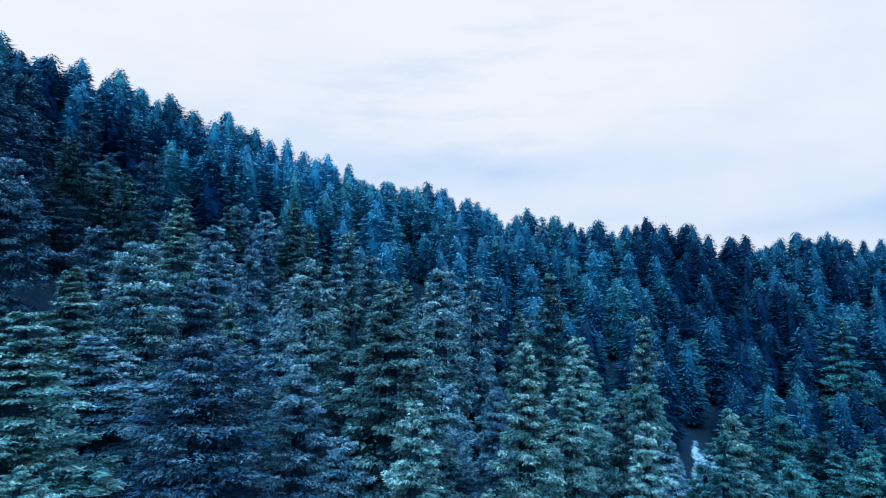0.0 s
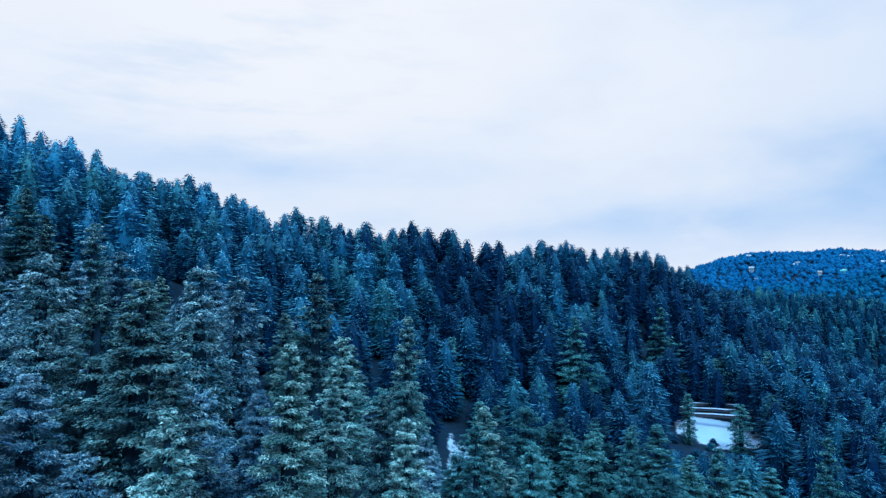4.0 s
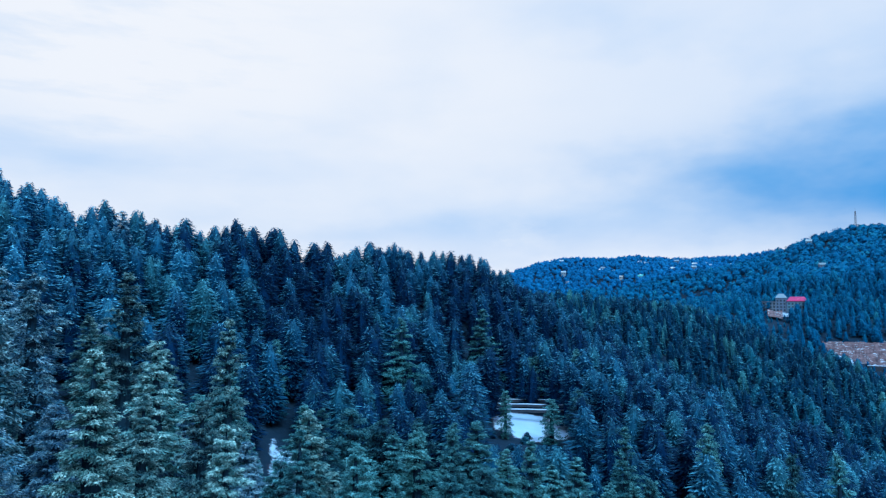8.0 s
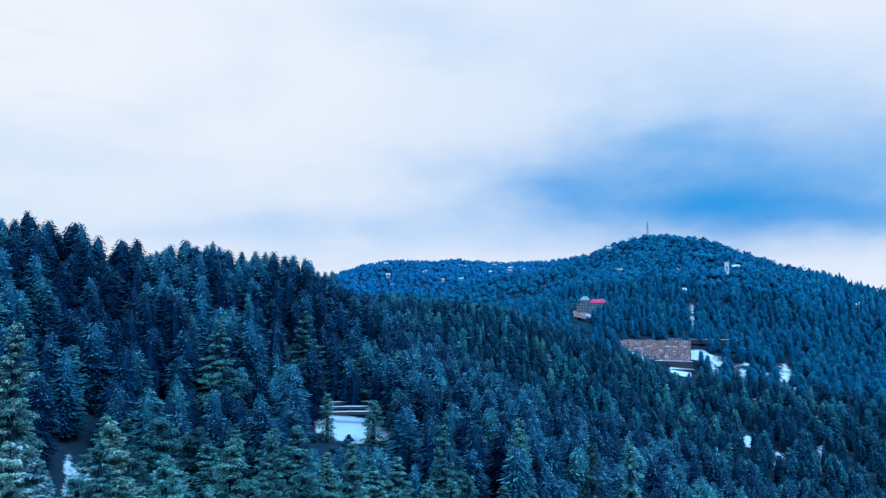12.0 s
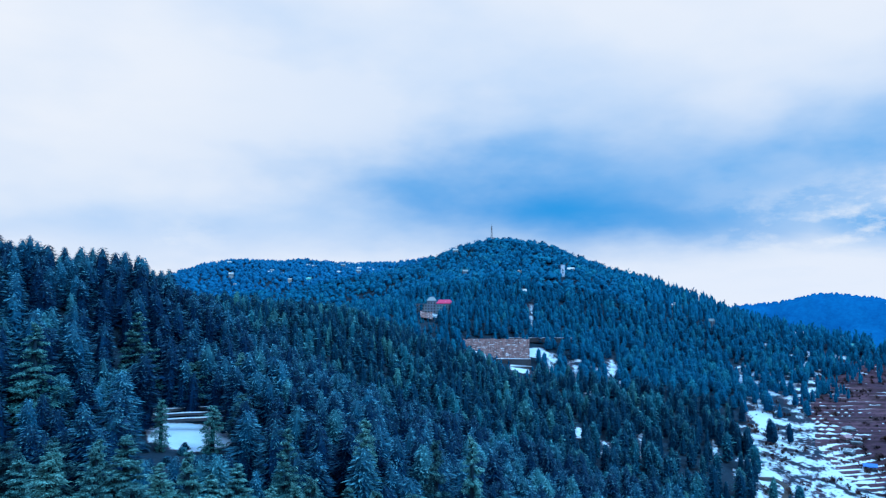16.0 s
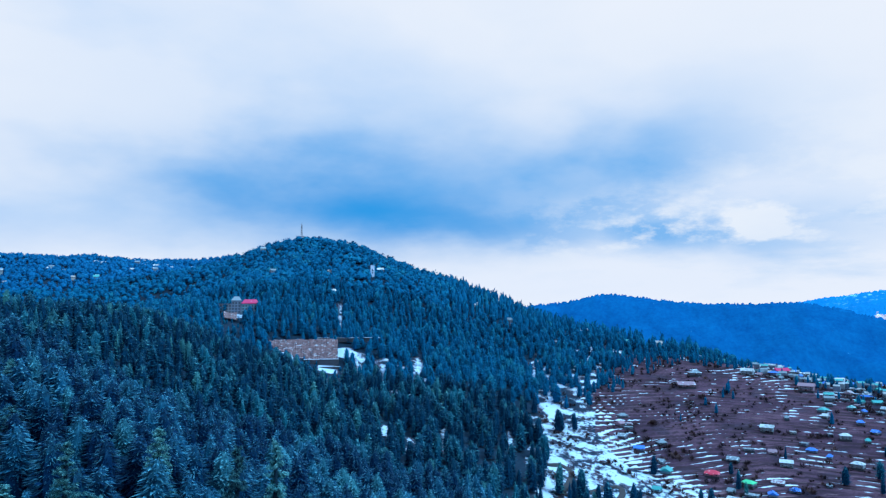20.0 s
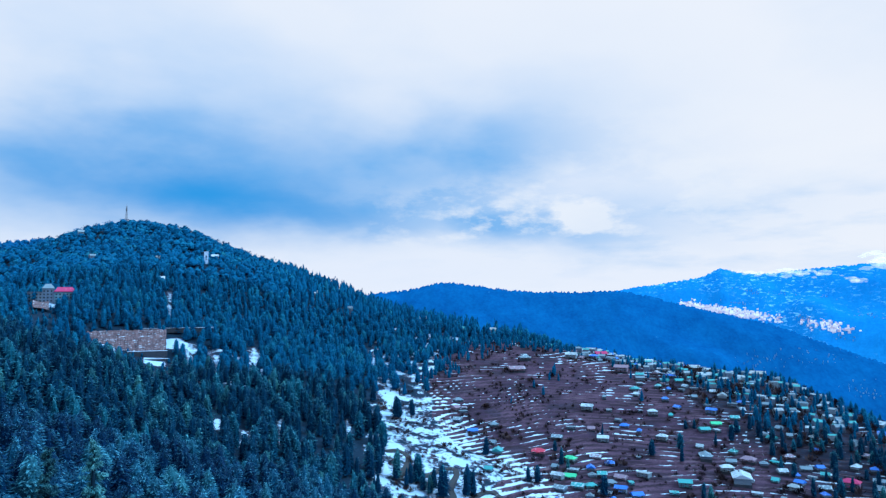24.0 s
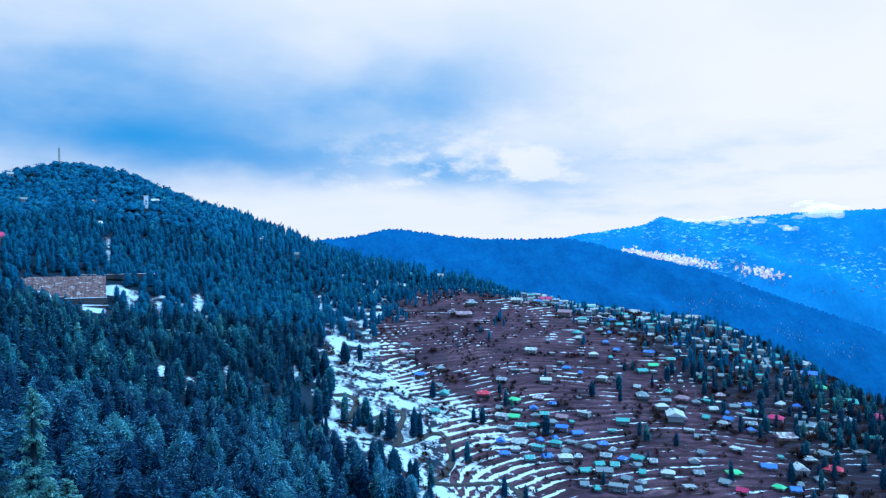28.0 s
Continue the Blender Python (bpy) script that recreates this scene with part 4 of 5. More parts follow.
M_CONC = paint("concrete", (0.13, 0.19, 0.28), (0.08, 0.12, 0.19), 0.9)


def rock_mat():
    k = Nodes("cut_rock", 0.95, 0.15)
    c = k.mix(k.ramp(k.noise(0.25, 6, (1, 1, 2), 0.7), 0.35, 0.65), (0.060, 0.046, 0.068), (0.200, 0.140, 0.175))
    c = k.mix(k.ramp(k.noise(0.5, 6, (0.5, 0.5, 3), 0.7), 0.57, 0.63), c, (0.50, 0.64, 0.86))
    k.bump(k.noise(0.6, 6), 0.8, 0.8)
    return k.done(c)


def road_mat():
    k = Nodes("asphalt", 0.8, 0.3)
    c = k.mix(k.noise(0.6, 5), (0.018, 0.026, 0.042), (0.045, 0.055, 0.075))
    return k.done(k.mix(k.ramp(k.noise(0.3, 5, rough=0.7), 0.66, 0.72), c, (0.6, 0.68, 0.82)))


M_ROCK, M_ROAD = rock_mat(), road_mat()


# ---- building parts ----
def box(bm, x0, x1, y0, y1, z0, z1):
    r = bmesh.ops.create_cube(bm, size=1)
    bmesh.ops.transform(bm, verts=r["verts"], matrix=Matrix.Translation(((x0 + x1) / 2, (y0 + y1) / 2, (z0 + z1) / 2)) @ Matrix.Diagonal((x1 - x0, y1 - y0, z1 - z0, 1)))


def solid(name, mat, parent, *boxes, label=""):
    """One part made of one or more blocks."""
    bm = bmesh.new()
    for b in boxes:
        box(bm, *b)
    return part(name, finish(name, bm, mat), parent, label)


def finish(name, bm, mat):
    me = bpy.data.meshes.new(name)
    bmesh.ops.recalc_face_normals(bm, faces=bm.faces)
    bm.to_mesh(me)
    bm.free()
    me.materials.append(mat)
    return me


def roof_part(w, d, h, kind, mat, parent):
    """Gabled, hipped or flat, with eaves and a real thickness."""
    bm = bmesh.new()
    e, t = 0.75, 0.22
    x, y = w / 2 + e, d / 2 + e
    if kind == "flat":
        box(bm, -x + 0.2, x - 0.2, -y + 0.2, y - 0.2, h, h + 0.28)
        box(bm, -x + 0.2, x - 0.2, -y + 0.2, -y + 0.45, h + 0.28, h + 0.75)
        box(bm, -x + 0.2, -x + 0.45, -y + 0.45, y - 0.2, h + 0.28, h + 0.75)
    else:
        rise = d * 0.50
        rx = x if kind == "gable" else max(x - d * 0.5, 0.4)
        low = [bm.verts.new(p) for p in ((-x, -y, h), (x, -y, h), (x, y, h), (-x, y, h))]
        top = [bm.verts.new((p.co.x, p.co.y, h + t)) for p in low]
        r0, r1 = bm.verts.new((-rx, 0, h + rise + t)), bm.verts.new((rx, 0, h + rise + t))
        bm.faces.new(low[::-1])
        for i in range(4):
            bm.faces.new((low[i], low[(i + 1) % 4], top[(i + 1) % 4], top[i]))
        bm.faces.new((top[0], top[1], r1, r0))
        bm.faces.new((top[2], top[3], r0, r1))
        bm.faces.new((top[1], top[2], r1))
        bm.faces.new((top[3], top[0], r0))
    return part("roof", finish("roof", bm, mat), parent)


WORDS = {"teal": "teal sheet-metal", "green": "bright green sheet-metal", "blue": "blue sheet-metal", "red": "dark red sheet-metal", "magenta": "magenta sheet-metal",
         "grey": "weathered grey", "white": "snow-covered", "cream": "pale cream", "pink": "faded pinkish"}


def house_pattern(colour, kind, storeys):
    """A hill house about 10 m long: walls, roof, plinth, door, framed windows, and a veranda rail on the taller ones."""
    w, d, h = 10.0, 7.2, 2.9 * storeys
    house = tagged(new("house"), "small hillside house with a " + WORDS[colour] + " roof among the terraces", "house", "houses of the village")
    solid("plinth", M_STONE, house, (-w / 2 - 0.3, w / 2 + 0.3, -d / 2 - 0.3, d / 2 + 0.3, -3.0, 0.15))
    solid("wall", M_WALL[colour], house, (-w / 2, w / 2, -d / 2, d / 2, 0.15, h))
    roof_part(w, d, h, kind, M_ROOF[colour], house)
    solid("door", M_DOOR, house, (-0.5, 0.5, -d / 2 - 0.06, -d / 2 + 0.02, 0.15, 2.2))
    for s in range(storeys):
        for x in (-3.4, 3.4) if s == 0 else (-3.4, 0.0, 3.4):
            win = solid("window", M_FRAME, house, (x - 0.75, x + 0.75, -d / 2 - 0.05, -d / 2 + 0.02, 0.9 + 2.9 * s, 2.3 + 2.9 * s))
            solid("pane", M_GLASS, win, (x - 0.62, x + 0.62, -d / 2 - 0.09, -d / 2 - 0.04, 1.02 + 2.9 * s, 2.18 + 2.9 * s))
    solid("chimney", M_STONE, house, (2.6, 3.2, 0.6, 1.2, h + 1.2, h + 3.9))
    solid("porch_roof", M_ROOF[colour], house, (-1.6, 1.6, -d / 2 - 1.9, -d / 2 - 0.1, 2.45, 2.6))
    if storeys > 1:
        solid("veranda", M_CONC, house, (-w / 2, w / 2, -d / 2 - 1.3, -d / 2 - 0.1, 2.75, 2.95), (-w / 2, w / 2, -d / 2 - 1.3, -d / 2 - 1.2, 2.95, 3.8))
    return house


HOUSES = {}


def put_house(az, r, wide, colour, rg, spread=32):
    kind = ("gable", "gable", "hip", "flat")[int(rg.integers(0, 4))] if colour not in ("green", "blue", "magenta", "red") else ("gable", "hip")[int(rg.integers(0, 2))]
    storeys = 1 if wide < 9 else int(rg.integers(1, 3))
    x, y = at(az, r)
    z = height(x, y)
    k = 0.8 * wide / 10.0
    m = Matrix.Translation((x, y, z + 0.4)) @ Matrix.Rotation(radians(-az + rg.uniform(-spread, spread) + (90 if rg.uniform() < 0.12 else 0)), 4, "Z") @ Matrix.Diagonal((k, max(k, 0.7) * rg.uniform(0.85, 1.1), min(max(k, 0.75), 1.1) * 0.62, 1))
    key = (colour, kind, storeys)
    if key in HOUSES:
        made = copy_thing(HOUSES[key], Matrix.Identity(4))
    else:
        made = HOUSES[key] = house_pattern(*key)
    made.matrix_basis = m
    return x, y


# hamlets: bearing, distance, length of the house, roof
LOWER_HAMLET = [(96.3, 514, 11, "red"), (93.0, 505, 11, "teal"), (98.8, 511, 10, "green"), (100.4, 502, 8, "blue"), (101.9, 516, 8, "blue"), (100.8, 524, 9, "pink"), (98.8, 483, 9, "green"),
                (99.4, 468, 9, "teal"), (100.4, 474, 9, "teal"), (101.5, 467, 10, "grey"), (102.2, 448, 9, "teal"), (100.1, 424, 7, "teal"), (92.3, 468, 6, "teal"), (99.3, 444, 11, "white"),
                (98.0, 460, 9, "grey"), (103.0, 429, 10, "white")]
MIDDLE_HAMLET = [(109.8, 601, 9, "green"), (111.1, 662, 12, "white"), (107.5, 497, 10, "teal"), (106.7, 482, 7, "teal"), (106.0, 460, 8, "blue"), (103.5, 456, 10, "grey"), (104.9, 452, 9, "grey"),
                 (104.5, 503, 10, "white"), (109.0, 546, 14, "grey"), (110.8, 543, 8, "grey"), (112.0, 551, 11, "pink"), (110.5, 530, 10, "white"), (111.5, 516, 18, "white"), (115.0, 516, 9, "white"),
                 (111.0, 431, 9, "white"), (112.6, 421, 8, "white"), (106.1, 418, 11, "grey"), (107.2, 402, 12, "grey")]
RIGHT_HAMLET = [(115.8, 450, 10, "green"), (118.2, 465, 10, "blue"), (118.6, 530, 12, "magenta"), (119.3, 508, 14, "pink"), (120.7, 529, 13, "grey"), (120.3, 467, 12, "white"), (118.9, 444, 8, "green"),
                (120.0, 444, 7, "blue"), (116.4, 430, 7, "magenta"), (122.4, 476, 12, "red"), (124.8, 527, 14, "teal"), (124.1, 506, 10, "grey"), (125.0, 562, 13, "magenta"), (123.1, 578, 17, "teal"),
                (123.0, 540, 14, "grey"), (121.5, 600, 11, "green"), (119.6, 577, 11, "pink"), (120.8, 618, 13, "blue"), (121.7, 492, 11, "grey"), (120.3, 652, 14, "white")]
RIDGE_HAMLET = [(97.2, 856, 20, "teal"), (98.6, 852, 21, "teal"), (100.0, 846, 15, "teal"), (101.0, 838, 15, "white"), (101.3, 780, 15, "magenta"), (99.0, 745, 13, "white"), (95.3, 737, 13, "grey"),
                (94.6, 707, 18, "pink"), (100.2, 618, 11, "white"), (101.4, 556, 10, "white"), (97.8, 547, 9, "grey"), (112.1, 685, 13, "teal"), (112.8, 720, 15, "cream"), (110.3, 655, 13, "white"),
                (103.4, 767, 15, "grey"), (102.9, 711, 15, "pink"), (106.1, 716, 14, "white"), (108.3, 737, 13, "cream"), (109.1, 701, 14, "white"), (105.0, 806, 16, "white"), (106.9, 790, 16, "white")]


def build_village():
    rg = np.random.default_rng(404)
    spots = []
    for az, r, wide, colour in LOWER_HAMLET + MIDDLE_HAMLET + RIGHT_HAMLET + RIDGE_HAMLET:
        spots.append((*put_house(az, r, wide, colour, rg), wide))
    # the smaller houses that fill the lanes between them: bearing, distance, half spreads, how many
    fill = [(103.5, 785, 4.5, 40, 44), (108.5, 705, 4.5, 45, 36), (113, 620, 4, 45, 16), (101, 460, 3.5, 40, 24), (106, 425, 4, 28, 16), (118, 500, 5.5, 65, 34), (110, 590, 6, 60, 22), (92, 560, 2.5, 50, 8), (100, 620, 5, 60, 8)]
    names = ("white", "grey", "white", "grey", "pink", "teal", "teal", "grey", "grey", "blue")
    for az, r, da, dr, n in fill:
        for _ in range(n):
            for _try in range(12):
                a, q = az + rg.uniform(-1, 1) * da, r + rg.uniform(-1, 1) * dr
                x, y = at(a, q)
                if all(math.hypot(x - u, y - v) > (w + 8) * 0.52 for u, v, w in spots):
                    wide = rg.uniform(3.6, 9.6)
                    put_house(a, q, wide, names[int(rg.integers(0, len(names)))], rg)
                    spots.append((x, y, wide))
                    break


build_village()


def build_upper_lanes():
    """The close-packed small roofs of the upper lanes: walls and gabled roofs."""
    rg = np.random.default_rng(911)
    V, F, P = [], [], []
    mats = [M_WALL["white"], M_WALL["grey"], M_ROOF["white"], M_ROOF["grey"], M_ROOF["teal"]]
    for _ in range(150):
        a = rg.uniform(99, 119)
        q = 845 - (a - 99) * 9.5 + rg.uniform(-75, 12)
        x, y = at(a, q)
        z = height(x, y)
        w, d, h = rg.uniform(1.8, 4.2), rg.uniform(1.6, 3.0), rg.uniform(2.2, 4.6)
        t = radians(-a + rg.uniform(-35, 35))
        c, s = math.cos(t), math.sin(t)
        b = len(V)
        for ux, uy, uz in ((-1, -1, -3), (1, -1, -3), (1, 1, -3), (-1, 1, -3), (-1, -1, h), (1, -1, h), (1, 1, h), (-1, 1, h), (-1, 0, h + d * 0.6), (1, 0, h + d * 0.6)):
            V.append((x + ux * w * c - uy * d * s, y + ux * w * s + uy * d * c, z + uz))
        F += [(b + i, b + j, b + k) for i, j, k in ((0, 1, 5), (0, 5, 4), (1, 2, 6), (1, 6, 5), (2, 3, 7), (2, 7, 6), (3, 0, 4), (3, 4, 7), (5, 6, 9), (7, 4, 8), (4, 5, 9), (4, 9, 8), (6, 7, 8), (6, 8, 9))]
        P += [int(rg.integers(0, 2))] * 10 + [2 + int(rg.integers(0, 3))] * 4
    tagged(new("upper_lanes", arrays_mesh("upper_lanes", V, F, mats, pick=P)), "crowded small white and grey houses of the upper village", "houses", kind="stuff")


build_upper_lanes()


def build_scrub():
    """Leafless bushes and small bare trees on the banks between the fields: sprays of thin twigs."""
    rg = np.random.default_rng(55)
    k = Nodes("bare_twigs", 0.95, 0.05)
    mat = k.done(k.mix(k.attr("tone"), (0.020, 0.018, 0.030), (0.10, 0.065, 0.07)))
    pats = []
    for p in range(5):
        n = 34
        phi, th = rg.uniform(0, 2 * np.pi, n), rg.uniform(0.15, 1.25, n)
        ln = rg.uniform(0.6, 1.0, n)
        d = np.stack([np.sin(th) * np.cos(phi), np.sin(th) * np.sin(phi), np.cos(th)], 1)
        b = d * 0.15
        tip = d * ln[:, None]
        w = np.stack([-np.sin(phi), np.cos(phi), np.zeros(n)], 1) * 0.07
        v = np.concatenate([b, tip + w, tip - w + np.array([0, 0, 0.1])])
        i = np.arange(n)
        pats.append((v, np.stack([i, i + n, i + 2 * n], 1), np.zeros(3 * n)))
    a = rg.uniform(83, 126, 7000)
    r = np.sqrt(rg.uniform(300 ** 2, 850 ** 2, 7000))
    x, y = r * np.sin(np.radians(a)), r * np.cos(np.radians(a))
    z, fr, t = land(x, y)
    ok = ((t > 0.4) | (snow_slope(x, y) > 0.5)) & (waves(x, y, 60, 71) + rg.uniform(-0.5, 0.5, len(x)) > 0.0)
    h = rg.uniform(0.8, 2.0, int(ok.sum())) ** 2 * (1 + 0.8 * brush(x[ok], y[ok]))
    tagged(wood_mesh("scrub", x[ok], y[ok], z[ok], h, h * rg.uniform(0.7, 1.2, len(h)), pats, mat, rg), "leafless brown bushes scattered between the fields", "scrub", kind="stuff")


build_scrub()


# ---- the town on the ridge behind, and houses on the hill ----
def small_house(colour):
    house = tagged(new("villa"), "distant white-walled house half hidden in the wooded ridge", "villa", "villas on the far ridge")
    solid("wall", M_WALL[colour], house, (-6, 6, -4, 4, -6, 6))
    roof_part(12, 8, 6, "gable", M_ROOF[colour], house)
    solid("window", M_GLASS, house, (-3.5, -1.5, -4.06, -3.9, 2, 4))
    solid("window", M_GLASS, house, (1.5, 3.5, -4.06, -3.9, 2, 4))
    return house


def build_ridge_town():
    rg = np.random.default_rng(31)
    patterns = {}
    spots = [(42.5 + rg.uniform(0, 1) * 15.5, rg.uniform(1440, 1690)) for _ in range(36)] + [(rg.uniform(84, 97), rg.uniform(880, 930)) for _ in range(5)]
    spots += [(70.4, 1000), (66.5, 870), (61, 1230), (78.33, 952), (80.9, 905), (66.3, 980), (61.8, 1000)]
    for az, r in spots:
        c = ("white", "white", "cream", "grey", "teal")[int(rg.integers(0, 5))]
        x, y = at(az, r)
        k = rg.uniform(0.4, 0.8)
        m = Matrix.Translation((x, y, height(x, y) + 4 * k)) @ Matrix.Rotation(radians(-az + rg.uniform(-30, 30)), 4, "Z") @ Matrix.Diagonal((k, k, k, 1))
        if c in patterns:
            copy_thing(patterns[c], Matrix.Identity(4)).matrix_basis = m
        else:
            patterns[c] = small_house(c)
            patterns[c].matrix_basis = m


build_ridge_town()


def build_slab():
    """The tall white block high on the hill."""
    x, y = at(69.76, 980)
    b = tagged(new("tower_block"), "narrow white building standing out of the wooded hill", "building")
    b.matrix_basis = Matrix.Translation((x, y, height(x, y))) @ Matrix.Rotation(radians(-69.76), 4, "Z")
    solid("wall", M_SNOW, b, (-2.7, 2.7, -3, 3, -3, 15))
    solid("roof", M_SNOW, b, (-3.0, 3.0, -3.3, 3.3, 15, 15.5))
    for s in range(2):
        solid("window", M_GLASS, b, (-0.6, 0.6, -3.08, -2.9, 4 + 4 * s, 6 + 4 * s))


build_slab()


def build_hotel():
    """A stepped, multi-storey hotel with a red roof, above a bank of bare earth."""
    az, r = 59.2, 752
    x, y = at(az, r)
    z = height(x, y) - 4
    b = tagged(new("hotel"), "tall grey hotel with rows of windows and a red roof", "building")
    b.matrix_basis = Matrix.Translation((x, y, z)) @ Matrix.Rotation(radians(-az), 4, "Z")
    blocks = [(-19, -7, -6, 8, 13.5), (-7, 3, -5, 9, 17.0), (3, 20, -6, 8, 14.0)]
    for i, (x0, x1, y0, y1, h) in enumerate(blocks):
        wall = solid("wall", (M_CONC, M_WALL["grey"], M_WALL["teal"])[i], b, (x0, x1, y0, y1, -8, h))
        for s in range(int((h + 5) // 3)):
            for k in range(int((x1 - x0) // 3)):
                cx, cz = x0 + 1.6 + 3 * k, -4.2 + 3 * s
                solid("window", M_GLASS, wall, (cx - 0.7, cx + 0.7, y0 - 0.08, y0 + 0.05, cz, cz + 1.5))
    for h0, x0, x1, y0, y1, mat, lab in ((13.5, -19.6, -7.2, -6.6, 8.6, M_CONC, "grey concrete roof slab"), (17.0, -7.4, 3.2, -5.6, 9.6, M_ROOF["grey"], "grey snow-dusted roof"), (14.0, 2.6, 20.8, -6.8, 8.8, M_ROOF["magenta"], "bright crimson sheet roof")):
        bm = bmesh.new()
        box(bm, x0, x1, y0, y1, h0, h0 + 0.4)
        if mat is not M_CONC:
            v = [bm.verts.new(p) for p in ((x0, y0, h0 + 0.4), (x1, y0, h0 + 0.4), (x1, y1, h0 + 0.4), (x0, y1, h0 + 0.4), (x0 + 3, (y0 + y1) / 2, h0 + 4.4), (x1 - 3, (y0 + y1) / 2, h0 + 4.4))]
            for f in ((0, 1, 5, 4), (2, 3, 4, 5), (1, 2, 5), (3, 0, 4)):
                bm.faces.new([v[i] for i in f])
        part("roof", finish("roof", bm, mat), b, lab)
    bank = []
    for i in range(15):
        for j in range(9):
            a, q = 58.1 + 1.0 * i / 14, 700 + 40 * j / 8
            px_, py_ = at(a, q)
            bank.append((px_, py_, height(px_, py_) + 2.6 + noise.noise((px_ * 0.1, py_ * 0.1, 3)) * 1.5))
    idx = np.arange(135).reshape(15, 9)
    f = np.stack([idx[:-1, :-1], idx[:-1, 1:], idx[1:, 1:], idx[1:, :-1]], -1).reshape(-1, 4)
    tagged(new("earth_bank", arrays_mesh("earth_bank", bank, f, [M_ROCK], shade=True)), "bare reddish earth bank below the hotel", "bank", kind="structure")


build_hotel()


def build_mast():
    """A lattice mast on the hilltop."""
    az, r = 64.0, 1243
    x, y = at(az, r)
    z = height(x, y)
    mast = tagged(new("radio_mast"), "slender steel lattice mast on the wooded hilltop", "mast")
    mast.matrix_basis = Matrix.Translation((x, y, z))
    H = 32.0
    solid("base", M_CONC, mast, (-2.4, 2.4, -2.4, 2.4, -2, 0.4))
    for sx in (-1, 1):
        for sy in (-1, 1):
            bm = bmesh.new()
            box(bm, -0.16, 0.16, -0.16, 0.16, 0.4, H)
            for v in bm.verts:
                t = v.co.z / H
                v.co.x += sx * (1.5 - 0.9 * t)
                v.co.y += sy * (1.5 - 0.9 * t)
            part("leg", finish("leg", bm, M_STEEL), mast)
    for i in range(1, 9):
        zz = H * i / 9
        k = 1.5 - 0.9 * i / 9
        solid("brace", M_STEEL, mast, (-k, k, -k - 0.1, -k + 0.1, zz, zz + 0.25), (-k, k, k - 0.1, k + 0.1, zz, zz + 0.25), (-k - 0.1, -k + 0.1, -k, k, zz, zz + 0.25), (k - 0.1, k + 0.1, -k, k, zz, zz + 0.25))
    solid("antenna", M_STEEL, mast, (-0.12, 0.12, -0.12, 0.12, H, H + 4))
    solid("antenna", M_STEEL, mast, (-1.5, -1.1, -0.3, 0.3, H - 6, H - 3))


build_mast()


# ---- the quarry cut, its walls and the road above ----
def arc_sheet(name, a0, a1, na, rows, mat, rough, label, seed, kind="structure", category="bank"):
    """A rough sheet laid along a bearing arc; rows of (distance, height)."""
    verts = []
    for i in range(na):
        a = a0 + (a1 - a0) * i / (na - 1)
        for j, (r, z) in enumerate(rows):
            n = noise.fractal((a * 7 + seed, r * 0.15, z * 0.15), 1.0, 2.0, 4)
            x, y = at(a, r + n * rough)
            verts.append((x, y, z + n * rough * 0.4))
    idx = np.arange(na * len(rows)).reshape(na, -1)
    f = np.stack([idx[:-1, :-1], idx[:-1, 1:], idx[1:, 1:], idx[1:, :-1]], -1).reshape(-1, 4)
    return tagged(new(name, arrays_mesh(name, verts, f, [mat], shade=False)), label, category, kind=kind)


def cut_wall(a0, a1, r, z0, z1, deep, mat, label, cap=True):
    """A retaining wall along a bearing arc, with a bed of snow on top."""
    wall = tagged(new("retaining_wall"), label, "wall", "retaining walls")
    n = 9
    for name, m, lo, hi, d0, d1 in (("body", mat, z0, z1, 0, deep),) + ((("snow_cap", M_SNOW, z1 + 0.01, z1 + 0.09, -0.08, deep + 0.8),) if cap else ()):
        v = []
        for i in range(n):
            a = a0 + (a1 - a0) * i / (n - 1)
            for q, z in ((r + d0, lo), (r + d1, lo), (r + d1, hi), (r + d0, hi)):
                v.append(at(a, q, z + 0.05 * math.sin(i * 2.1)))
        f = []
        for i in range(n - 1):
            for k in range(4):
                f.append((i * 4 + k, i * 4 + (k + 1) % 4, i * 4 + 4 + (k + 1) % 4, i * 4 + 4 + k))
        f += [(3, 2, 1, 0), (n * 4 - 4, n * 4 - 3, n * 4 - 2, n * 4 - 1)]
        part(name, arrays_mesh(name, v, f, [m]), wall)


def up(r, el):
    return r * math.tan(radians(el))


arc_sheet("quarry_face", 61.6, 67.0, 60, [(650, up(650, -4.5)), (653, up(653, -4.1)), (656, up(656, -3.85)), (660, up(660, -3.55)), (664, up(664, -3.25)), (668, up(668, -2.95)), (671, up(671, -2.72)), (690, up(690, -2.68))],
          M_ROCK, 2.8, "steep reddish-brown quarried bank streaked with snow", 3)
for a0, a1, r0, el0, el1 in ((64.3, 67.1, 647, -4.75, -4.3), (64.6, 67.2, 643, -5.2, -4.9), (64.4, 67.4, 639, -5.75, -5.5)):
    cut_wall(a0, a1, r0, up(r0, el0), up(r0, el1), 3.2, M_STONE, "dark stone retaining wall capped with snow below the quarry")
cut_wall(60.6, 70.4, 689, up(689, -2.95), up(689, -2.6), 4.0, M_STONE, "long dark stone wall of the road above the quarry, edged with snow")
# park clearing in the wood: three low walls and a rail
for r0, el0, el1 in ((214, -8.72, -8.50), (220, -8.28, -8.1), (226, -7.92, -7.72)):
    cut_wall(36.6, 43.4, r0, up(r0, el0), up(r0, el1), 0.8, M_STONE, "low dark stone terrace wall in the forest clearing, snow on top")


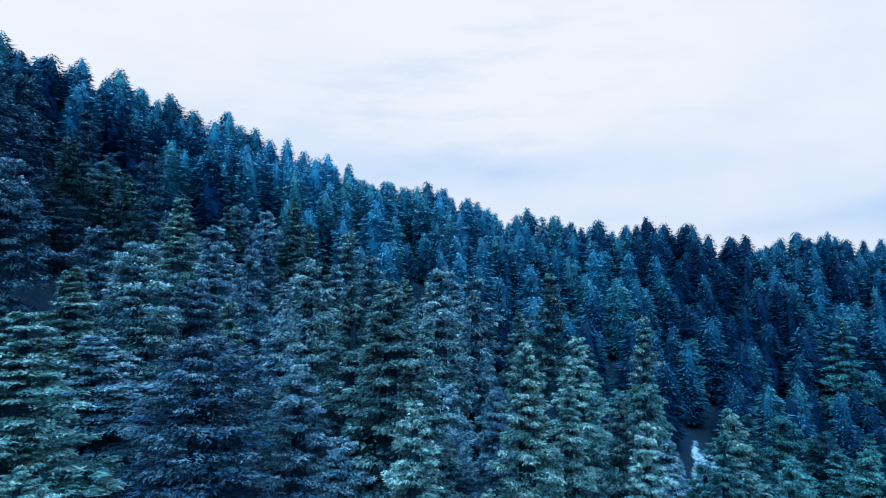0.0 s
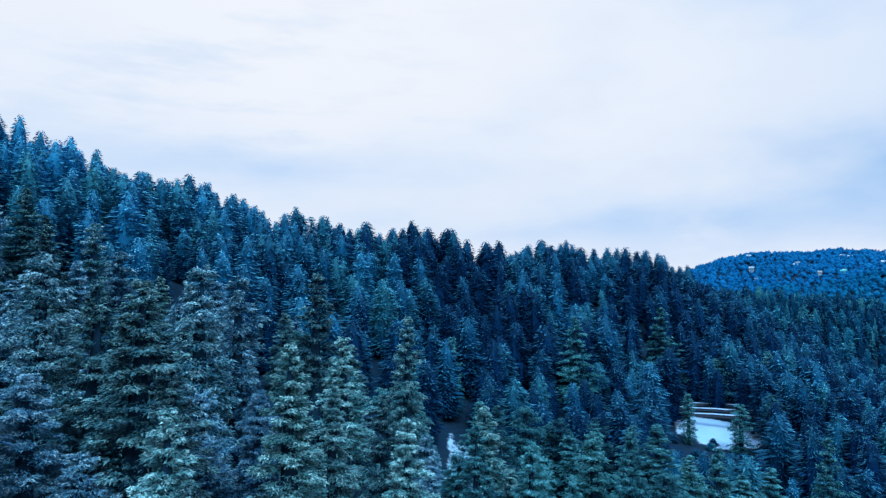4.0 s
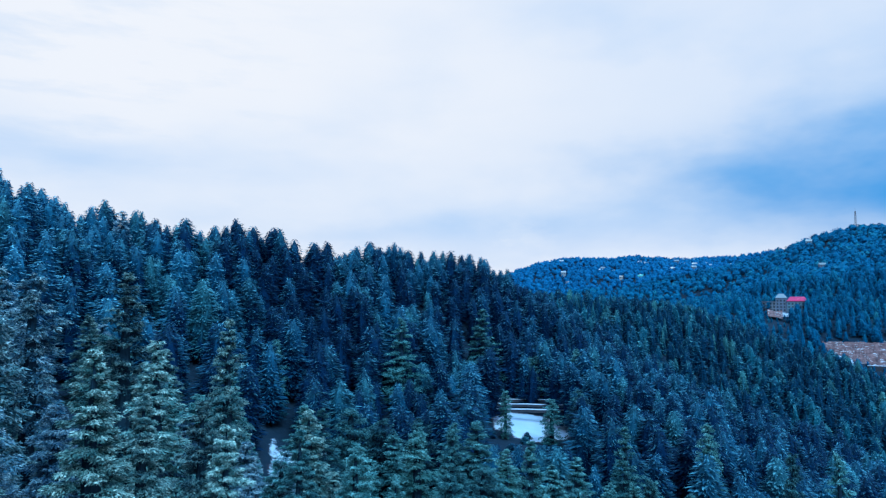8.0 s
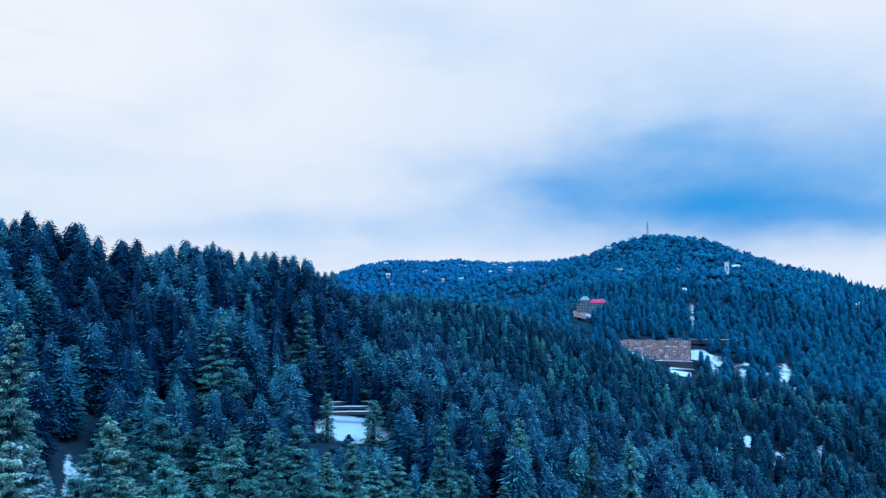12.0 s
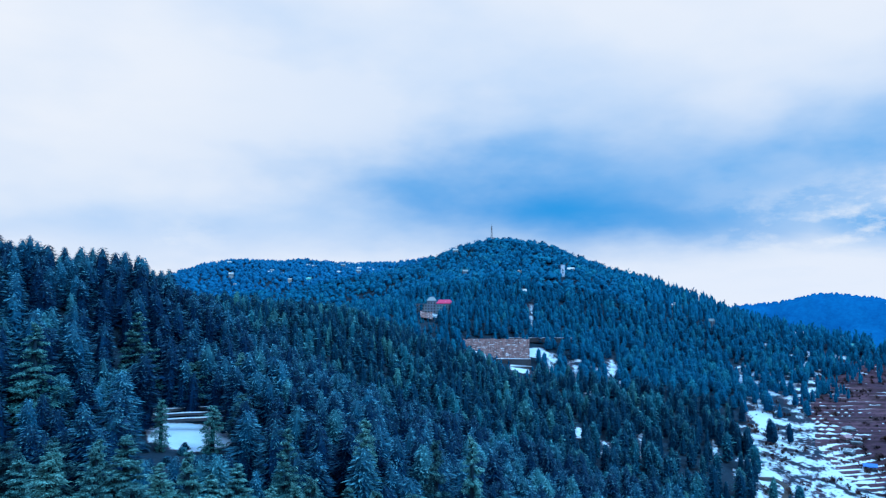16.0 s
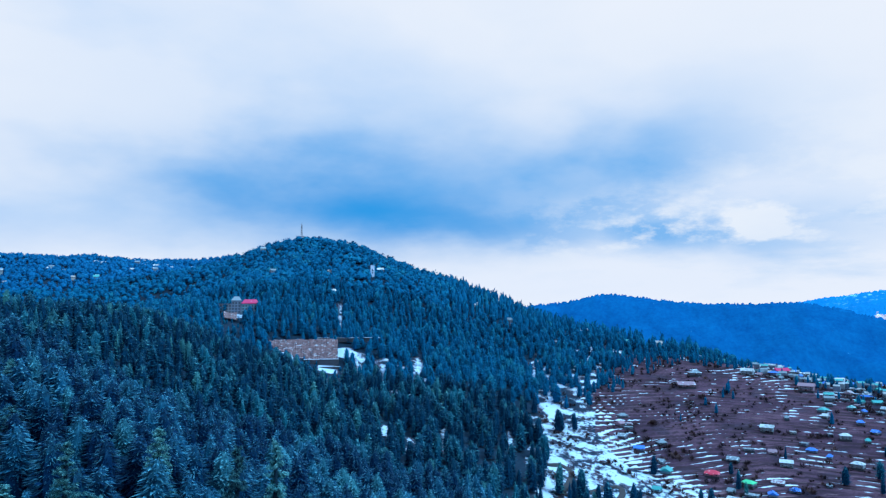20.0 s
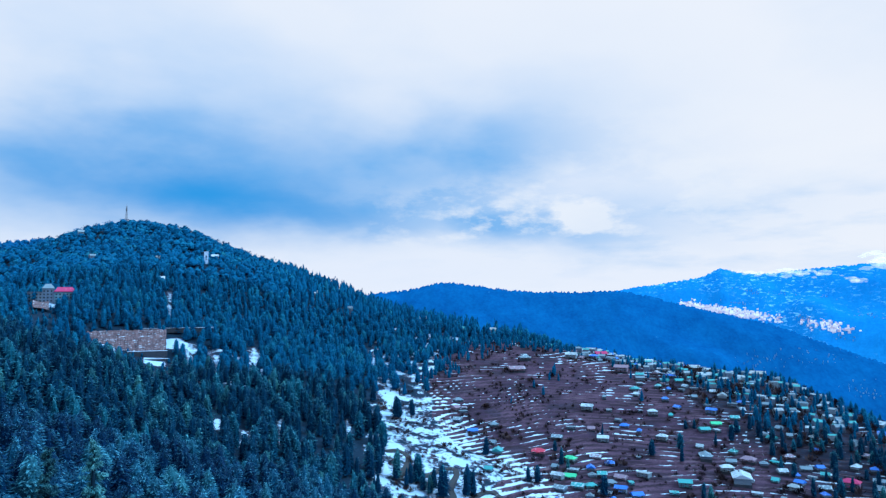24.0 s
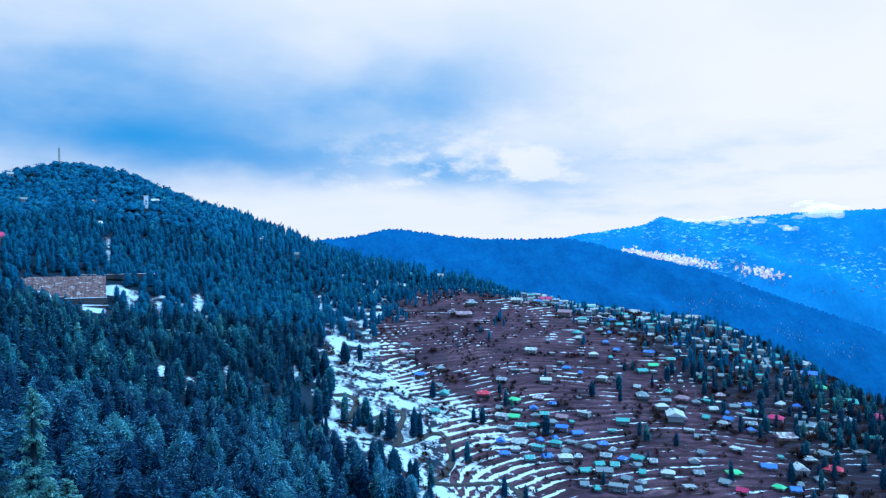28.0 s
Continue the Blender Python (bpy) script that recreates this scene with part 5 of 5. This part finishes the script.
# ---- the winding road ----
def ribbon(name, pts, half, lift, mat, label, z_of=None):
    """A strip of road that follows the ground along a smooth line."""
    p = [Vector((*at(a, r), 0)) for a, r in pts]
    line = []
    for i in range(len(p) - 1):
        p0, p1, p2, p3 = p[max(i - 1, 0)], p[i], p[i + 1], p[min(i + 2, len(p) - 1)]
        for k in range(8):
            t = k / 8
            line.append(0.5 * ((2 * p1) + (p2 - p0) * t + (2 * p0 - 5 * p1 + 4 * p2 - p3) * t * t + (3 * p1 - p0 - 3 * p2 + p3) * t ** 3))
    line.append(p[-1])
    v = []
    for i, c in enumerate(line):
        d = (line[min(i + 1, len(line) - 1)] - line[max(i - 1, 0)]).normalized()
        n = Vector((d.y, -d.x, 0))
        top = max(height(c.x + n.x * k, c.y + n.y * k) for k in (-half, 0, half)) + lift
        for k, dz in ((-half - 0.8, -3.0), (-half, 0), (half, 0), (half + 0.8, -3.0)):
            q = c + n * k
            v.append((q.x, q.y, top + dz))
    idx = np.arange(len(v)).reshape(-1, 4)
    f = np.stack([idx[:-1, :-1], idx[1:, :-1], idx[1:, 1:], idx[:-1, 1:]], -1).reshape(-1, 4)
    return tagged(new(name, arrays_mesh(name, v, f, [mat])), label, "road", kind="structure")


ribbon("road", [(82.5, 468), (84.0, 470), (85.0, 475), (85.8, 467), (85.55, 440), (85.1, 425), (86.1, 426), (87.3, 439), (88.3, 455), (89.4, 461), (89.7, 453), (89.2, 430), (89.45, 416), (89.0, 402), (90.2, 411)], 1.8, 0.35, M_ROAD,
       "narrow asphalt road in tight bends down the snowy slope")
ribbon("road_lower", [(90.2, 411), (91.6, 433), (92.8, 437), (93.4, 427), (93.7, 406), (93.0, 380), (92.1, 361), (94.5, 373), (97.5, 387), (99.0, 382), (99.6, 370)], 1.8, 0.35, M_ROAD,
       "narrow asphalt road in tight bends down the snowy slope")


# ---- on the far mountain: a town with painted sunlight, and low cloud ----
def far_spot(az, el, face):
    """The place on a far face that is seen in a direction."""
    v = face[1:]
    j = int(np.argmin(np.abs(np.degrees(np.arctan2(v[0, :, 0], v[0, :, 1])) - az)))
    els = np.degrees(np.arctan2(v[:, j, 2], np.hypot(v[:, j, 0], v[:, j, 1])))
    k = int(np.argmin(np.abs(els - el)))
    m = min(max(k + (1 if els[k] > el else -1), 0), len(v) - 1)
    t = 0.0 if m == k else min(max((els[k] - el) / (els[k] - els[m]), 0), 1)
    return v[k, j] * (1 - t) + v[m, j] * t


def build_far_town():
    rg = np.random.default_rng(8)
    k = Nodes("painted_sun_on_snow_and_plaster", 0.9, 0.1)
    # the sunlight is put in as pale colour and a weak glow
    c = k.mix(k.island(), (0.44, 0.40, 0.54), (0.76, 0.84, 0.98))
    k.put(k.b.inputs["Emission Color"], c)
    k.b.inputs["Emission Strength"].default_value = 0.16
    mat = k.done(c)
    # snow on the hamlets' roofs, tinted blue with painted haze
    k = Nodes("snowy_roofs_in_haze", 0.9, 0.1)
    dull = k.done(k.mix(k.island(), (0.05, 0.24, 0.52), (0.26, 0.50, 0.80)))
    V, F, P = [], [], []
    for i in range(1720):
        if i < 1200:
            az = 107.3 + 7.5 * rg.beta(1.2, 1.9) if i % 8 else 117.6 + rg.normal(0, 0.8)
            el = -0.85 - 0.14 * (az - 107.3) + rg.normal(0, 0.17)
        else:
            # hamlets strung along the slope
            m = int(rg.integers(0, 16))
            az = 111.5 + m * 1.02 + rg.normal(0, 0.45)
            el = -0.6 + 1.5 * math.sin(m * 2.4) - 0.16 * (az - 111) + rg.normal(0, 0.10)
        face = MOUNTAIN
        if i >= 1500:
            # hamlets on the nearer ridge
            face = RIDGE
            az, el = ((113.2, -5.0), (119.6, -6.6), (116.4, -4.6), (123.0, -7.6))[i % 4]
            az, el = az + rg.normal(0, 1.0), el + rg.normal(0, 0.35)
        p = far_spot(az, el, face)
        w, d, h = rg.uniform(2.5, 6.5), rg.uniform(2, 5), rg.uniform(1.2, 3.2)
        if i >= 1200:
            q = 0.5 if i < 1500 else 0.24
            w, d, h = w * q, d * q, h * q * 0.5
        x, y = p[0] + rg.uniform(-8, 8), p[1] + rg.uniform(-8, 8)
        z = p[2]
        b = len(V)
        a = radians(-az)
        ca, sa = math.cos(a), math.sin(a)
        for ux, uy, uz in ((-1, -1, -9), (1, -1, -9), (1, 1, -9), (-1, 1, -9), (-1, -1, h), (1, -1, h), (1, 1, h), (-1, 1, h), (-1, 0, h * 1.5), (1, 0, h * 1.5)):
            V.append((x + ux * w * ca - uy * d * sa, y + ux * w * sa + uy * d * ca, z + uz))
        F += [(b, b + 1, b + 5), (b, b + 5, b + 4), (b + 1, b + 2, b + 6), (b + 1, b + 6, b + 5), (b + 2, b + 3, b + 7), (b + 2, b + 7, b + 6), (b + 3, b, b + 4), (b + 3, b + 4, b + 7),
              (b + 4, b + 5, b + 9), (b + 4, b + 9, b + 8), (b + 6, b + 7, b + 8), (b + 6, b + 8, b + 9), (b + 5, b + 6, b + 9), (b + 7, b + 4, b + 8)]
        P += [int(i >= 1200)] * 14
    tagged(new("far_town", arrays_mesh("far_town", V, F, [mat, dull], pick=P)), "distant town of pale houses, its patch of sunlight painted on as glow", "town", kind="stuff")


build_far_town()


def build_low_cloud():
    k = Nodes("low_cloud", 1.0, 0.0)
    k.b.inputs["Alpha"].default_value = 0.12
    # an added glow whitens the wisps, standing in for scattered skylight
    k.put(k.b.inputs["Emission Color"], (0.75, 0.85, 1.0))
    k.b.inputs["Emission Strength"].default_value = 0.42
    mat = k.done((0.85, 0.9, 0.97))
    rg = np.random.default_rng(12)
    # bearing, rise, half length in degrees, half height
    for n, (az, el, wa, we, puffs) in enumerate([(112.5, 1.55, 1.2, 0.16, 18), (116.0, 1.5, 1.9, 0.26, 26), (121.3, 2.2, 1.4, 0.42, 22), (119.5, 0.95, 0.5, 0.2, 9)]):
        bm = bmesh.new()
        r0 = 3950
        for _ in range(puffs):
            u, w = rg.normal(0, 0.5), rg.normal(0, 0.5)
            c = Vector(at(az + u * wa, r0 + rg.uniform(-60, 60), r0 * math.tan(radians(el + w * we - 0.12 * u))))
            s = rg.uniform(0.3, 1.3) * we * 50
            res = bmesh.ops.create_icosphere(bm, subdivisions=2, radius=1)
            m = Matrix.Translation(c) @ Matrix.Rotation(radians(-az), 4, "Z") @ Matrix.Diagonal((s * rg.uniform(1.2, 2.6), s, s * rg.uniform(0.5, 0.9), 1))
            for v in res["verts"]:
                v.co *= 1 + 0.55 * noise.noise(v.co * 1.7 + Vector((n, _, 0)))
            bmesh.ops.transform(bm, verts=res["verts"], matrix=m)
        me = finish("low_cloud", bm, mat)
        for p in me.polygons:
            p.use_smooth = True
        tagged(new("low_cloud", me), "torn wisp of white cloud against the mountain", "cloud", "low clouds", "stuff")


build_low_cloud()
